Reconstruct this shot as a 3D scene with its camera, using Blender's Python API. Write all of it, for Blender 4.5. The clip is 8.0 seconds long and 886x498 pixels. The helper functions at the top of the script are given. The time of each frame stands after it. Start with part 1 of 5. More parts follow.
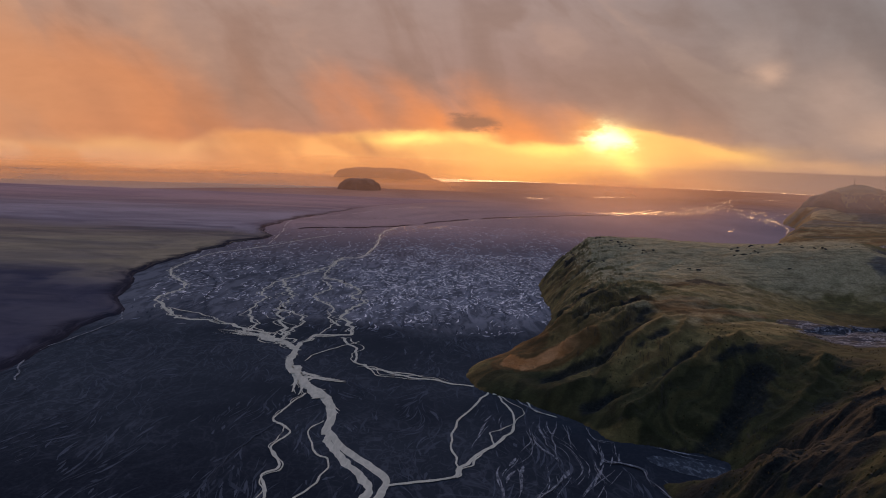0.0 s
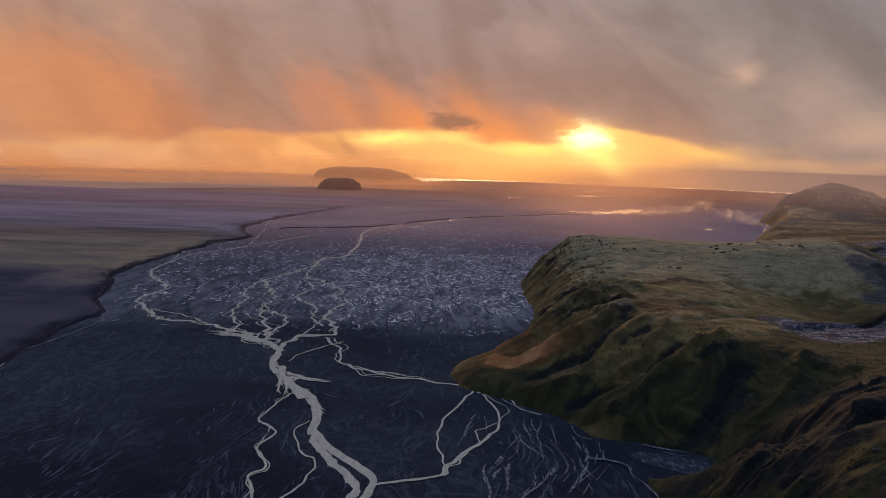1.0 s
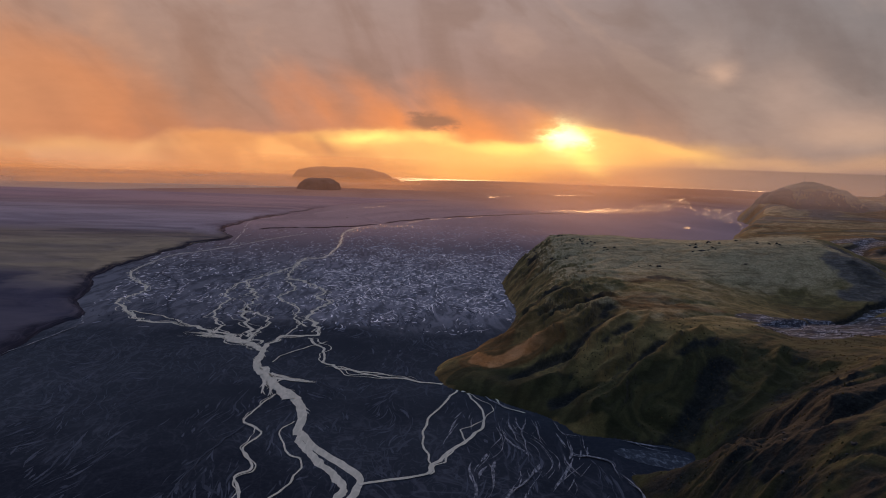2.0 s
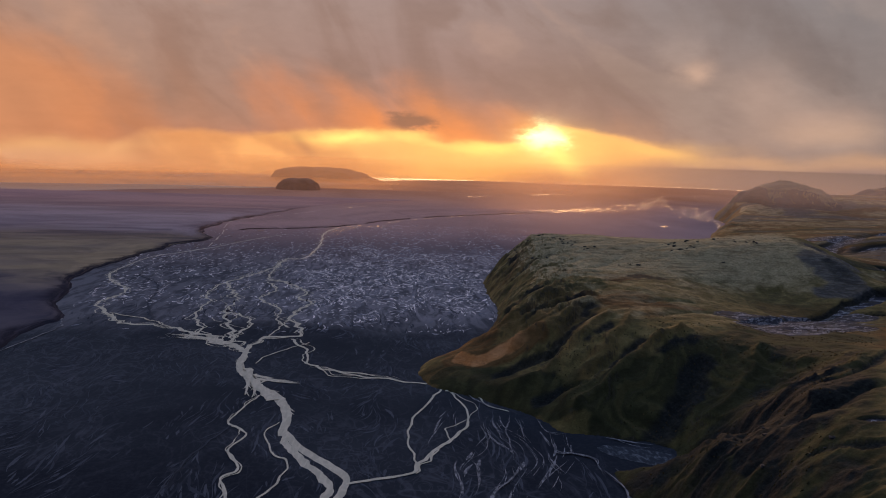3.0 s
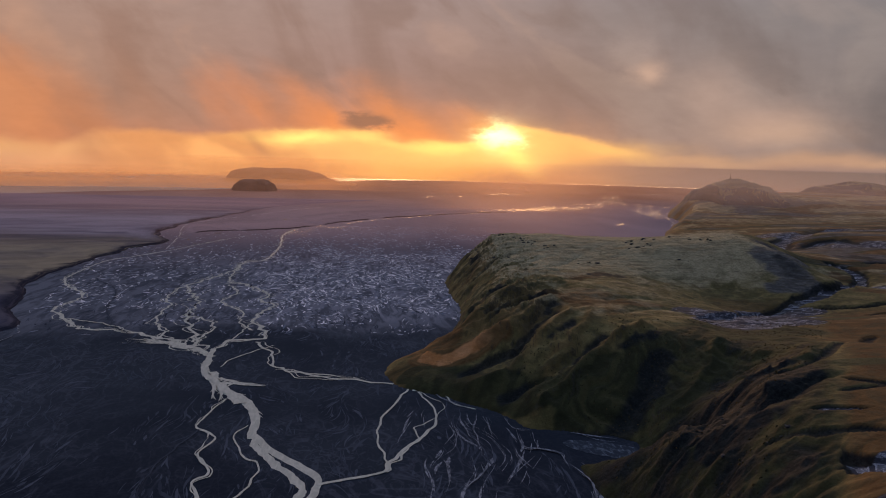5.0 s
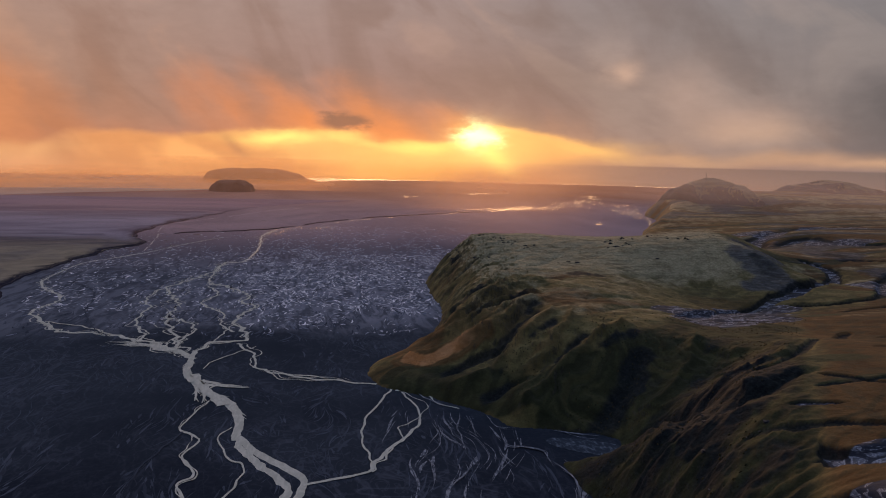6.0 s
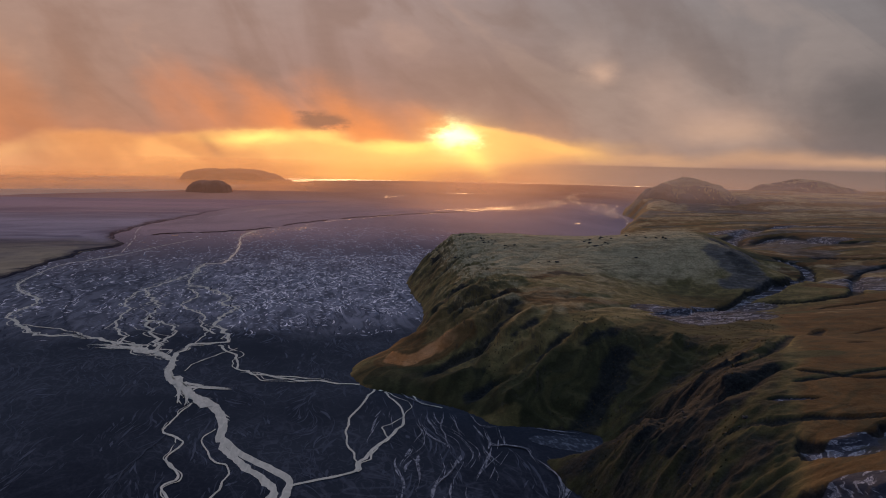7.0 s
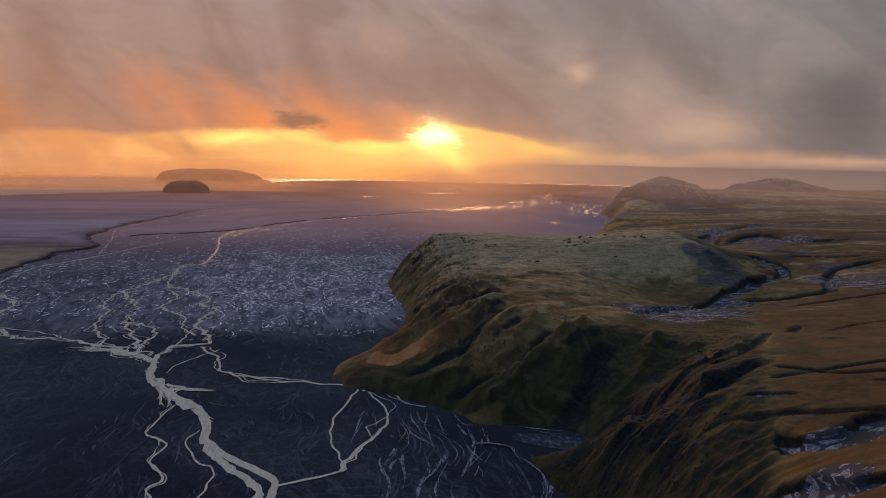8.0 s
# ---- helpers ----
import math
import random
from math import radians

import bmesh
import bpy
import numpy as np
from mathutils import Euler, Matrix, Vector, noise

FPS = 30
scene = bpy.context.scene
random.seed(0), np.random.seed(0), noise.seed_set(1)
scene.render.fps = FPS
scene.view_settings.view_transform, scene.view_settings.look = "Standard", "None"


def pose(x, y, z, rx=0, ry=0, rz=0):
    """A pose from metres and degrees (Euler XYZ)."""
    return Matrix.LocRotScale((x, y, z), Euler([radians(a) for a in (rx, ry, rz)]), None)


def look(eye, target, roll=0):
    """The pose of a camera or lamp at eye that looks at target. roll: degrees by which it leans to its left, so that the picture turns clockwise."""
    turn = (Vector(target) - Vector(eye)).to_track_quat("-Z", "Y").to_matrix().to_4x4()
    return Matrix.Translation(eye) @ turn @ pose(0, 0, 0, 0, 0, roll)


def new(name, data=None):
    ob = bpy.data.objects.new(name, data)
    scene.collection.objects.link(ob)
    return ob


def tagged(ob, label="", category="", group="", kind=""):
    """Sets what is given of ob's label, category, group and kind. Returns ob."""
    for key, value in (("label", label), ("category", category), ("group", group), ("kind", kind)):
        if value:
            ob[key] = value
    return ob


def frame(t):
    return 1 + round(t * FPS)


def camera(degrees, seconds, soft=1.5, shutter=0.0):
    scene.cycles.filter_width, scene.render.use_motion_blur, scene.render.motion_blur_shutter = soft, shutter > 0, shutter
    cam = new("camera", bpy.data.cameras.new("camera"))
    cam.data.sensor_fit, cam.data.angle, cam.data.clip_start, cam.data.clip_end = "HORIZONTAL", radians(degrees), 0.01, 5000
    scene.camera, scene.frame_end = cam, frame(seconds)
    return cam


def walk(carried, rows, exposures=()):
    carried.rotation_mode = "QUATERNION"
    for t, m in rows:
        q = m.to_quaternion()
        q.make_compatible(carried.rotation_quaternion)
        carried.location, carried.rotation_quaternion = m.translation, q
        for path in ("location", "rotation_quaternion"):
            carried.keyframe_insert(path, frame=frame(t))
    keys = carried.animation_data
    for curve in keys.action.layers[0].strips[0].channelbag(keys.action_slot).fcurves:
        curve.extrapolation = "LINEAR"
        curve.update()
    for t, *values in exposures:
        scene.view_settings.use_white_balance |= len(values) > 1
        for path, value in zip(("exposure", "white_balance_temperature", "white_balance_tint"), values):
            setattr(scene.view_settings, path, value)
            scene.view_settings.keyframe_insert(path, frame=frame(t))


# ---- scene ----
cam = camera(60.0, 8.0, soft=1.0)
# A slow drift to the left and back, swinging to the right: cubic in the share of the clip.
DRIFT = [(0.0, -16.4, -2.5, 0.7), (0.0, -9.94, -13.29, 7.68), (120.0, 0.19, 7.02, -3.52)]
SWING = [(-0.244, -11.685, -1.666, 0.777), (-6.641, 0.0, 0.541, -0.357), (2.197, -0.786, -0.703, 0.483)]


def cubic(c, s):
    return c[0] + c[1] * s + c[2] * s * s + c[3] * s ** 3


def stand(t):
    x, y, z = (cubic(c, t / 8) for c in DRIFT)
    yaw, pitch, roll = (cubic(c, t / 8) for c in SWING)
    return pose(x, y, z, 90, 0, yaw) @ pose(0, 0, 0, pitch, 0, 0) @ pose(0, 0, 0, 0, 0, roll)


walk(cam, [(i * 0.5, stand(i * 0.5)) for i in range(17)], exposures=[(0.0, 0.0)])

# ---- sky and sun ----
SUN_AZ, SUN_EL = 12.0, 1.9          # degrees from +y towards +x, degrees up


class Nodes:
    """Short-hand for building node trees."""

    def __init__(self, tree):
        self.t = tree

    def add(self, kind, **props):
        n = self.t.nodes.new(kind)
        for k, v in props.items():
            setattr(n, k, v)
        return n

    def put(self, socket, v):
        if isinstance(v, bpy.types.NodeSocket):
            self.t.links.new(v, socket)
        elif v is not None:
            socket.default_value = v

    def m(self, op, a, b=None, c=None, clamp=False):
        n = self.add("ShaderNodeMath", operation=op, use_clamp=clamp)
        for s, v in zip(n.inputs, (a, b, c)):
            self.put(s, v)
        return n.outputs[0]

    def smooth(self, v, lo, hi, a=0.0, b=1.0):
        n = self.add("ShaderNodeMapRange", interpolation_type="SMOOTHSTEP")
        for s, x in zip(n.inputs, (v, lo, hi, a, b)):
            self.put(s, x)
        return n.outputs[0]

    def vec(self, x=0.0, y=0.0, z=0.0):
        n = self.add("ShaderNodeCombineXYZ")
        for s, v in zip(n.inputs, (x, y, z)):
            self.put(s, v)
        return n.outputs[0]

    def split(self, v):
        n = self.add("ShaderNodeSeparateXYZ")
        self.put(n.inputs[0], v)
        return n.outputs

    def noise(self, v, scale, detail=4.0, rough=0.55, distort=0.0, kind="FBM"):
        n = self.add("ShaderNodeTexNoise", noise_type=kind)
        self.put(n.inputs["Vector"], v)
        self.put(n.inputs["Scale"], scale)
        self.put(n.inputs["Detail"], detail)
        self.put(n.inputs["Roughness"], rough)
        self.put(n.inputs["Distortion"], distort)
        return n.outputs[0]

    def mix(self, f, a, b, blend="MIX"):
        n = self.add("ShaderNodeMix", data_type="RGBA", blend_type=blend)
        for s, v in ((n.inputs[0], f), (n.inputs[6], a), (n.inputs[7], b)):
            self.put(s, (*v, 1.0) if isinstance(v, tuple) and len(v) == 3 else v)
        return n.outputs[2]

    def ramp(self, f, stops):
        n = self.add("ShaderNodeValToRGB")
        self.put(n.inputs[0], f)
        e = n.color_ramp.elements
        while len(e) < len(stops):
            e.new(0.5)
        for i, (p, c) in enumerate(stops):
            e[i].position = p
            e[i].color = (*c, 1.0)
        return n.outputs[0]

    def blob(self, az, el, a0, e0, wa, we, tilt=0.0):
        """A soft round patch of sky: 1 at its middle."""
        da = self.m("SUBTRACT", az, a0)
        de = self.m("SUBTRACT", el, e0)
        if tilt:
            da = self.m("ADD", da, self.m("MULTIPLY", de, tilt))
        q = self.m("ADD", self.m("POWER", self.m("ABSOLUTE", self.m("DIVIDE", da, wa)), 2.0),
                   self.m("POWER", self.m("ABSOLUTE", self.m("DIVIDE", de, we)), 2.0))
        return self.m("EXPONENT", self.m("MULTIPLY", q, -1.0))


def build_sky():
    world = bpy.data.worlds.new("sunset_sky")
    scene.world = world
    world.use_nodes = True
    n = Nodes(world.node_tree)
    world.node_tree.nodes.clear()
    d = n.add("ShaderNodeTexCoord").outputs["Generated"]
    x, y, z = n.split(d)
    az0 = n.m("MULTIPLY", n.m("ARCTAN2", x, y), 57.2958)
    el0 = n.m("MULTIPLY", n.m("ARCSINE", z), 57.2958)
    # ragged cloud edges: the directions are bent by noise
    flat = n.vec(n.m("MULTIPLY", az0, 0.12), n.m("MULTIPLY", el0, 0.17), 0.0)
    w1 = n.m("SUBTRACT", n.noise(flat, 1.0, 6, 0.6), 0.5)
    w2 = n.m("SUBTRACT", n.noise(n.vec(n.m("MULTIPLY", az0, 0.13), n.m("MULTIPLY", el0, 0.3), 7.3), 1.0, 5, 0.55), 0.5)
    az = n.m("ADD", az0, n.m("MULTIPLY", w1, 6.0))
    el = n.m("ADD", el0, n.m("MULTIPLY", w2, 2.0))
    def lin(v, stops, lo, hi):
        return n.ramp(n.m("DIVIDE", n.m("SUBTRACT", v, lo), hi - lo, clamp=True), [((p - lo) / (hi - lo), col) for p, col in stops])

    # the cloud deck: warm mauve towards the sunset, grey away from it
    deck = lin(az, [(-30, (0.44, 0.235, 0.145)), (-14, (0.37, 0.225, 0.165)), (2, (0.335, 0.215, 0.185)), (16, (0.275, 0.185, 0.165)), (28, (0.265, 0.205, 0.185)), (40, (0.23, 0.185, 0.172))], -30, 40)
    top = n.smooth(el0, 4.0, 12.0)
    deck = n.mix(n.m("MULTIPLY", top, 0.75), deck, lin(az, [(-30, (0.40, 0.27, 0.21)), (0, (0.36, 0.275, 0.24)), (18, (0.29, 0.24, 0.225)), (40, (0.22, 0.20, 0.198))], -30, 40))
    lump = n.noise(n.vec(n.m("MULTIPLY", n.m("ADD", az0, n.m("MULTIPLY", el0, 0.8)), 0.10), n.m("MULTIPLY", el0, 0.085), 1.7), 1.5, 5, 0.5, 0.6)
    deck = n.mix(n.m("MULTIPLY", n.smooth(lump, 0.50, 0.34), 0.45), deck, lin(az, [(-30, (0.30, 0.155, 0.10)), (8, (0.21, 0.135, 0.11)), (40, (0.135, 0.11, 0.108))], -30, 40))
    deck = n.mix(n.m("MULTIPLY", n.smooth(lump, 0.50, 0.64), 0.5), deck, lin(az, [(-30, (0.58, 0.31, 0.18)), (8, (0.42, 0.29, 0.235)), (40, (0.33, 0.265, 0.235))], -30, 40))
    # veils of rain lit orange from below, slanting: how high the light climbs along each drape
    drape = n.m("ADD", n.m("ADD", az0, n.m("MULTIPLY", el0, 0.58)), n.m("MULTIPLY", w1, 5.0))
    sl = n.vec(n.m("MULTIPLY", drape, 0.17), n.m("MULTIPLY", el0, 0.10), 3.0)
    veil = n.noise(sl, 1.0, 4, 0.42, 0.4)
    lit = n.m("MULTIPLY", lin(drape, [(a, (h / 10,) * 3) for a, h in [(-30, 7.6), (-20, 7.8), (-15.5, 7.2), (-12.5, 3.6), (-8, 3.4), (-5.5, 5.6), (0, 5.8), (3, 4.3), (7, 5.6), (10.5, 5.0), (14, 3.2), (19, 2.0), (26, 0.2)]], -30, 26), 10.0)
    lit = n.m("ADD", lit, n.m("ADD", n.m("MULTIPLY", n.m("SUBTRACT", veil, 0.5), 5.0), n.m("MULTIPLY", n.m("SUBTRACT", lump, 0.5), 3.0)))
    fire = n.m("MULTIPLY", n.smooth(n.m("SUBTRACT", n.m("ADD", el0, n.m("MULTIPLY", w2, 3.0)), lit), 2.0, -3.8), n.smooth(veil, 0.36, 0.62, 0.58, 1.0))
    c = n.mix(n.m("MULTIPLY", fire, 0.92), deck, lin(az, [(-30, (0.60, 0.27, 0.13)), (-14, (0.66, 0.24, 0.095)), (-8, (0.70, 0.25, 0.10)), (0, (0.88, 0.29, 0.085)), (12, (0.86, 0.30, 0.10)), (18, (0.52, 0.26, 0.15)), (30, (0.42, 0.25, 0.17))], -30, 30))
    # the bright gap under the deck, whose lower edge steps up and down
    base = n.m("SUBTRACT", n.m("MULTIPLY", lin(az0, [(a, ((e + 1) / 4,) * 3) for a, e in [(-30, 0.15), (-19, 0.2), (-16.6, 1.35), (-9, 1.6), (-6, 1.85), (2.5, 1.75), (5, 1.2), (10.3, 1.3), (11.2, 2.7), (14, 2.7), (16.5, 2.1), (25, 0.6), (30, 0.7), (36, 1.3), (42, 0.8)]], -30, 42), 4.0), 1.0)
    band = lin(az, [(-30, (0.74, 0.40, 0.20)), (-20, (0.76, 0.38, 0.18)), (-13, (0.92, 0.42, 0.15)), (-4, (1.0, 0.50, 0.17)), (4, (1.04, 0.57, 0.17)), (12, (1.08, 0.60, 0.175)), (18, (0.94, 0.46, 0.16)), (26, (0.66, 0.35, 0.18)), (40, (0.52, 0.31, 0.20))], -30, 40)
    low = lin(az, [(-30, (0.62, 0.32, 0.18)), (-16, (0.80, 0.37, 0.155)), (0, (1.0, 0.47, 0.14)), (10, (1.02, 0.48, 0.12)), (16, (0.66, 0.31, 0.14)), (22, (0.41, 0.235, 0.165)), (28, (0.31, 0.20, 0.165)), (40, (0.25, 0.18, 0.16))], -30, 40)
    soft = n.smooth(az, 16.0, 27.0, 0.5, 0.9)
    over = n.m("DIVIDE", n.m("SUBTRACT", n.m("ADD", el0, n.m("MULTIPLY", w2, 1.9)), base), soft)
    gap = n.smooth(over, 0.75, -0.9)
    c = n.mix(gap, c, n.mix(n.smooth(n.m("ADD", n.m("SUBTRACT", el0, n.smooth(az0, 13.0, 22.0, 0.0, 0.9)), n.m("MULTIPLY", w2, 0.5)), 0.2, -1.1), band, low))
    # a thin bright rim on the cloud's torn lower edge
    rim = n.m("MULTIPLY", n.m("MULTIPLY", n.smooth(over, -1.6, -0.3), n.smooth(over, 0.3, -0.3)), n.m("MULTIPLY", n.smooth(az, -10.0, 1.0, 0.0, 0.7), n.smooth(az, 26.0, 16.0)))
    c = n.mix(n.m("MULTIPLY", rim, n.smooth(w2, -0.12, 0.12, 0.2, 1.0)), c, (1.25, 0.78, 0.22))
    # rain falling through the gap, and two single dark shafts
    c = n.mix(n.m("MULTIPLY", n.m("MULTIPLY", gap, n.smooth(veil, 0.55, 0.40)), n.smooth(az, 6.0, -8.0, 0.05, 0.7)), c, (0.66, 0.28, 0.11))
    for a0, lean, wa, e0, we, k in ((-16.7, 0.29, 1.3, 1.6, 2.6, 0.5), (-22.5, 0.45, 1.6, 2.6, 2.6, 0.28), (-5.0, 0.86, 0.5, 0.8, 1.0, 0.5), (-11.5, 0.5, 1.3, 4.0, 2.4, 0.3)):
        c = n.mix(n.m("MULTIPLY", n.blob(az0, el0, a0 - lean * e0, e0, wa, we, lean), k), c, (0.42, 0.19, 0.105))
    # single clouds and lit patches
    w3 = n.m("SUBTRACT", n.noise(n.vec(n.m("MULTIPLY", az0, 0.55), n.m("MULTIPLY", el0, 1.3), 2.0), 1.0, 5, 0.6), 0.5)
    for a0, e0, wa, we, k, col in [(-2.6, 1.35, 2.2, 0.40, 0.9, (1.35, 0.95, 0.25)), (1.6, 1.75, 1.8, 0.3, 0.7, (1.25, 0.80, 0.22)), (8.0, 0.95, 2.8, 0.42, 0.85, (1.3, 0.90, 0.23)), (18.5, 1.3, 5.0, 0.45, 0.5, (1.0, 0.54, 0.17)),
                                   (-22.0, 0.3, 5.0, 0.4, 0.5, (0.90, 0.50, 0.20)), (22.3, 6.6, 1.2, 0.75, 0.7, (0.74, 0.47, 0.33)), (21.2, 7.9, 0.9, 1.3, 0.35, (0.50, 0.37, 0.31)), (27.0, 5.2, 2.8, 2.2, 0.6, (0.47, 0.315, 0.25)), (30.5, 3.0, 3.6, 1.6, 0.75, (0.50, 0.325, 0.25)),
                                   (31.5, 2.4, 3.0, 0.9, 0.6, (0.60, 0.38, 0.26)), (40.5, 4.4, 3.6, 2.8, 0.85, (0.125, 0.108, 0.108)), (39.5, 0.5, 4.5, 0.35, 0.7, (0.66, 0.38, 0.22)), (26.5, 0.5, 5.0, 0.4, 0.55, (0.66, 0.38, 0.20)), (14.0, 6.0, 8.0, 1.8, 0.45, (0.215, 0.15, 0.13))]:
        c = n.mix(n.m("MULTIPLY", n.blob(az, el, a0, e0, wa, we), k), c, col)
    puff = n.blob(n.m("ADD", az0, n.m("MULTIPLY", w3, 3.0)), n.m("ADD", el0, n.m("MULTIPLY", w3, -1.1)), 2.2, 2.75, 1.9, 0.62)
    c = n.mix(n.m("MULTIPLY", n.smooth(puff, 0.15, 0.75), 0.85), c, (0.25, 0.135, 0.095))
    grain = n.m("ADD", 1.0, n.m("MULTIPLY", w3, 0.18))
    c = n.mix(1.0, c, n.vec(grain, grain, grain), "MULTIPLY")
    # the sun behind thin cloud, and its glow
    glow = n.blob(az0, el0, SUN_AZ + 0.6, SUN_EL - 0.8, 3.0, 1.5)
    c = n.mix(n.m("MULTIPLY", glow, 0.6), c, (1.25, 0.74, 0.22))
    core = n.blob(n.m("ADD", az0, n.m("MULTIPLY", w3, 3.2)), n.m("ADD", el0, n.m("MULTIPLY", w3, -1.6)), SUN_AZ, SUN_EL - 0.05, 1.15, 0.78)
    c = n.mix(core, c, (3.2, 2.6, 1.05))
    beam = n.blob(az0, el0, SUN_AZ + 1.2, SUN_EL - 1.4, 1.0, 1.6, 0.85)
    c = n.mix(n.m("MULTIPLY", beam, 0.55), c, (1.7, 1.1, 0.28))
    c = n.mix(1.0, c, lin(az0, [(-30, (1.08, 1.025, 1.05)), (8, (1.06, 1.005, 1.03)), (20, (0.99, 1.0, 1.04)), (40, (0.97, 1.0, 1.06))], -30, 40), "MULTIPLY")
    # the open sea out to the horizon, dull under the rain
    c = n.mix(n.m("MULTIPLY", n.smooth(el0, 0.06, -0.06), n.smooth(az0, 13.0, 27.0, 0.0, 0.9)), c, lin(az0, [(13, (0.52, 0.29, 0.17)), (26, (0.225, 0.150, 0.125)), (40, (0.135, 0.113, 0.110))], 13, 40))
    # the open sky overhead and behind
    back = n.smooth(el0, 10.0, 26.0)
    c = n.mix(back, c, n.mix(n.smooth(y, -0.1, 0.8), (0.225, 0.28, 0.47), (0.38, 0.41, 0.56)))
    away = n.m("MULTIPLY", n.smooth(y, 0.40, -0.2), n.smooth(el0, 72.0, 30.0))
    c = n.mix(away, c, (0.055, 0.072, 0.125))
    sky = n.add("ShaderNodeTexSky", sky_type="NISHITA", sun_disc=False)
    sky.sun_elevation, sky.sun_rotation = radians(SUN_EL), radians(SUN_AZ)
    b1, b2 = n.add("ShaderNodeBackground"), n.add("ShaderNodeBackground")
    n.put(b1.inputs[0], c)
    b1.inputs[1].default_value = 1.0
    n.put(b2.inputs[0], sky.outputs[0])
    b2.inputs[1].default_value = 0.004
    both = n.add("ShaderNodeAddShader")
    n.put(both.inputs[0], b1.outputs[0])
    n.put(both.inputs[1], b2.outputs[0])
    out = n.add("ShaderNodeOutputWorld")
    n.put(out.inputs[0], both.outputs[0])


build_sky()
sun = bpy.data.lights.new("sun", "SUN")
sun.energy, sun.angle, sun.color = 1.85, radians(30.0), (1.0, 0.54, 0.24)
sun_ob = new("sun", sun)
sa, se = radians(SUN_AZ), radians(SUN_EL + 4.5)
sun_ob.matrix_world = look((0, 0, 300), (-math.sin(sa) * math.cos(se), -math.cos(sa) * math.cos(se), 300 - math.sin(se)))


# ---- materials ----
def material(name, make):
    mat = bpy.data.materials.new(name)
    mat.use_nodes = True
    n = Nodes(mat.node_tree)
    bsdf = mat.node_tree.nodes["Principled BSDF"]
    pos = n.add("ShaderNodeNewGeometry").outputs["Position"]
    make(n, bsdf, pos)
    return mat


def bump(n, bsdf, height, strength, dist):
    b = n.add("ShaderNodeBump")
    b.inputs["Strength"].default_value = strength
    b.inputs["Distance"].default_value = dist
    n.put(b.inputs["Height"], height)
    n.put(bsdf.inputs["Normal"], b.outputs[0])


def stretch(n, pos, sx, sy, sz=1.0, turn=0.0):
    mp = n.add("ShaderNodeMapping")
    n.put(mp.inputs["Vector"], pos)
    mp.inputs["Scale"].default_value = (sx, sy, sz)
    mp.inputs["Rotation"].default_value = (0, 0, turn)
    return mp.outputs[0]


def sand_nodes(n, b, pos):
    big = n.noise(pos, 0.006, 5, 0.6)
    flow = n.noise(stretch(n, pos, 0.11, 0.022), 1.0, 6, 0.62, 1.2)
    fine = n.noise(pos, 0.5, 4, 0.6)
    y = n.split(pos)[1]
    # tone along y only: darker below about 210 m, paler beyond 380 m
    damp = n.smooth(n.m("ADD", y, n.m("MULTIPLY", n.m("SUBTRACT", big, 0.5), 160.0)), 210.0, 380.0)
    c = n.mix(n.smooth(big, 0.35, 0.7), n.mix(damp, (0.016, 0.020, 0.030), (0.030, 0.038, 0.050)), n.mix(damp, (0.030, 0.038, 0.050), (0.050, 0.063, 0.079)))
    c = n.mix(n.m("MULTIPLY", n.smooth(flow, 0.56, 0.74), 0.6), c, (0.070, 0.082, 0.105))
    c = n.mix(n.m("MULTIPLY", n.smooth(fine, 0.4, 0.8), 0.35), c, (0.052, 0.062, 0.080))
    silt = n.m("MULTIPLY", n.smooth(n.m("ADD", y, n.m("MULTIPLY", n.m("SUBTRACT", big, 0.5), 200.0)), 500.0, 590.0), n.smooth(y, 1150.0, 850.0))
    silt = n.m("MULTIPLY", silt, n.smooth(n.split(pos)[0], -190.0, -70.0, 0.62, 1.0))
    c = n.mix(n.m("MULTIPLY", silt, n.smooth(flow, 0.38, 0.6, 0.25, 0.8)), c, (0.265, 0.285, 0.335))
    for size, thin, pale, k in ((0.045, 0.030, (0.12, 0.135, 0.17), 0.3), (0.11, 0.040, (0.10, 0.115, 0.145), 0.3), (0.02, 0.010, (0.12, 0.135, 0.17), 0.3)):
        vein = n.noise(stretch(n, pos, 1.0, 0.55), size, 3, 0.5, 1.4)
        c = n.mix(n.m("MULTIPLY", n.m("MULTIPLY", n.smooth(n.m("ABSOLUTE", n.m("SUBTRACT", vein, 0.5)), thin, 0.0), k), n.smooth(big, 0.38, 0.58)), c, pale)
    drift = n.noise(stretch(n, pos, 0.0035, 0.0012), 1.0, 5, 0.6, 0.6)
    # distance haze painted into the sand: paler and mauve far out
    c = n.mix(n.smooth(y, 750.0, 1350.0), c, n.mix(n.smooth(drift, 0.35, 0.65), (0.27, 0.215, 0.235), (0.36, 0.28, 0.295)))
    # then orange, painted for the hazy glow near the horizon
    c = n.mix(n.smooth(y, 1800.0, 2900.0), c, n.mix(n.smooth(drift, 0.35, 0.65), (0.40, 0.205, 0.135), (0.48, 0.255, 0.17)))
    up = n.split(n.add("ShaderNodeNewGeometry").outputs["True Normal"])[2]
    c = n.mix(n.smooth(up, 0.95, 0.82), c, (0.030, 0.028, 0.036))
    n.put(b.inputs["Base Color"], c)
    n.put(b.inputs["Roughness"], n.smooth(drift, 0.35, 0.65, 0.62, 0.78))
    b.inputs["Specular IOR Level"].default_value = 0.0
    bump(n, b, n.m("ADD", flow, n.m("MULTIPLY", fine, 0.2)), 0.25, 0.4)


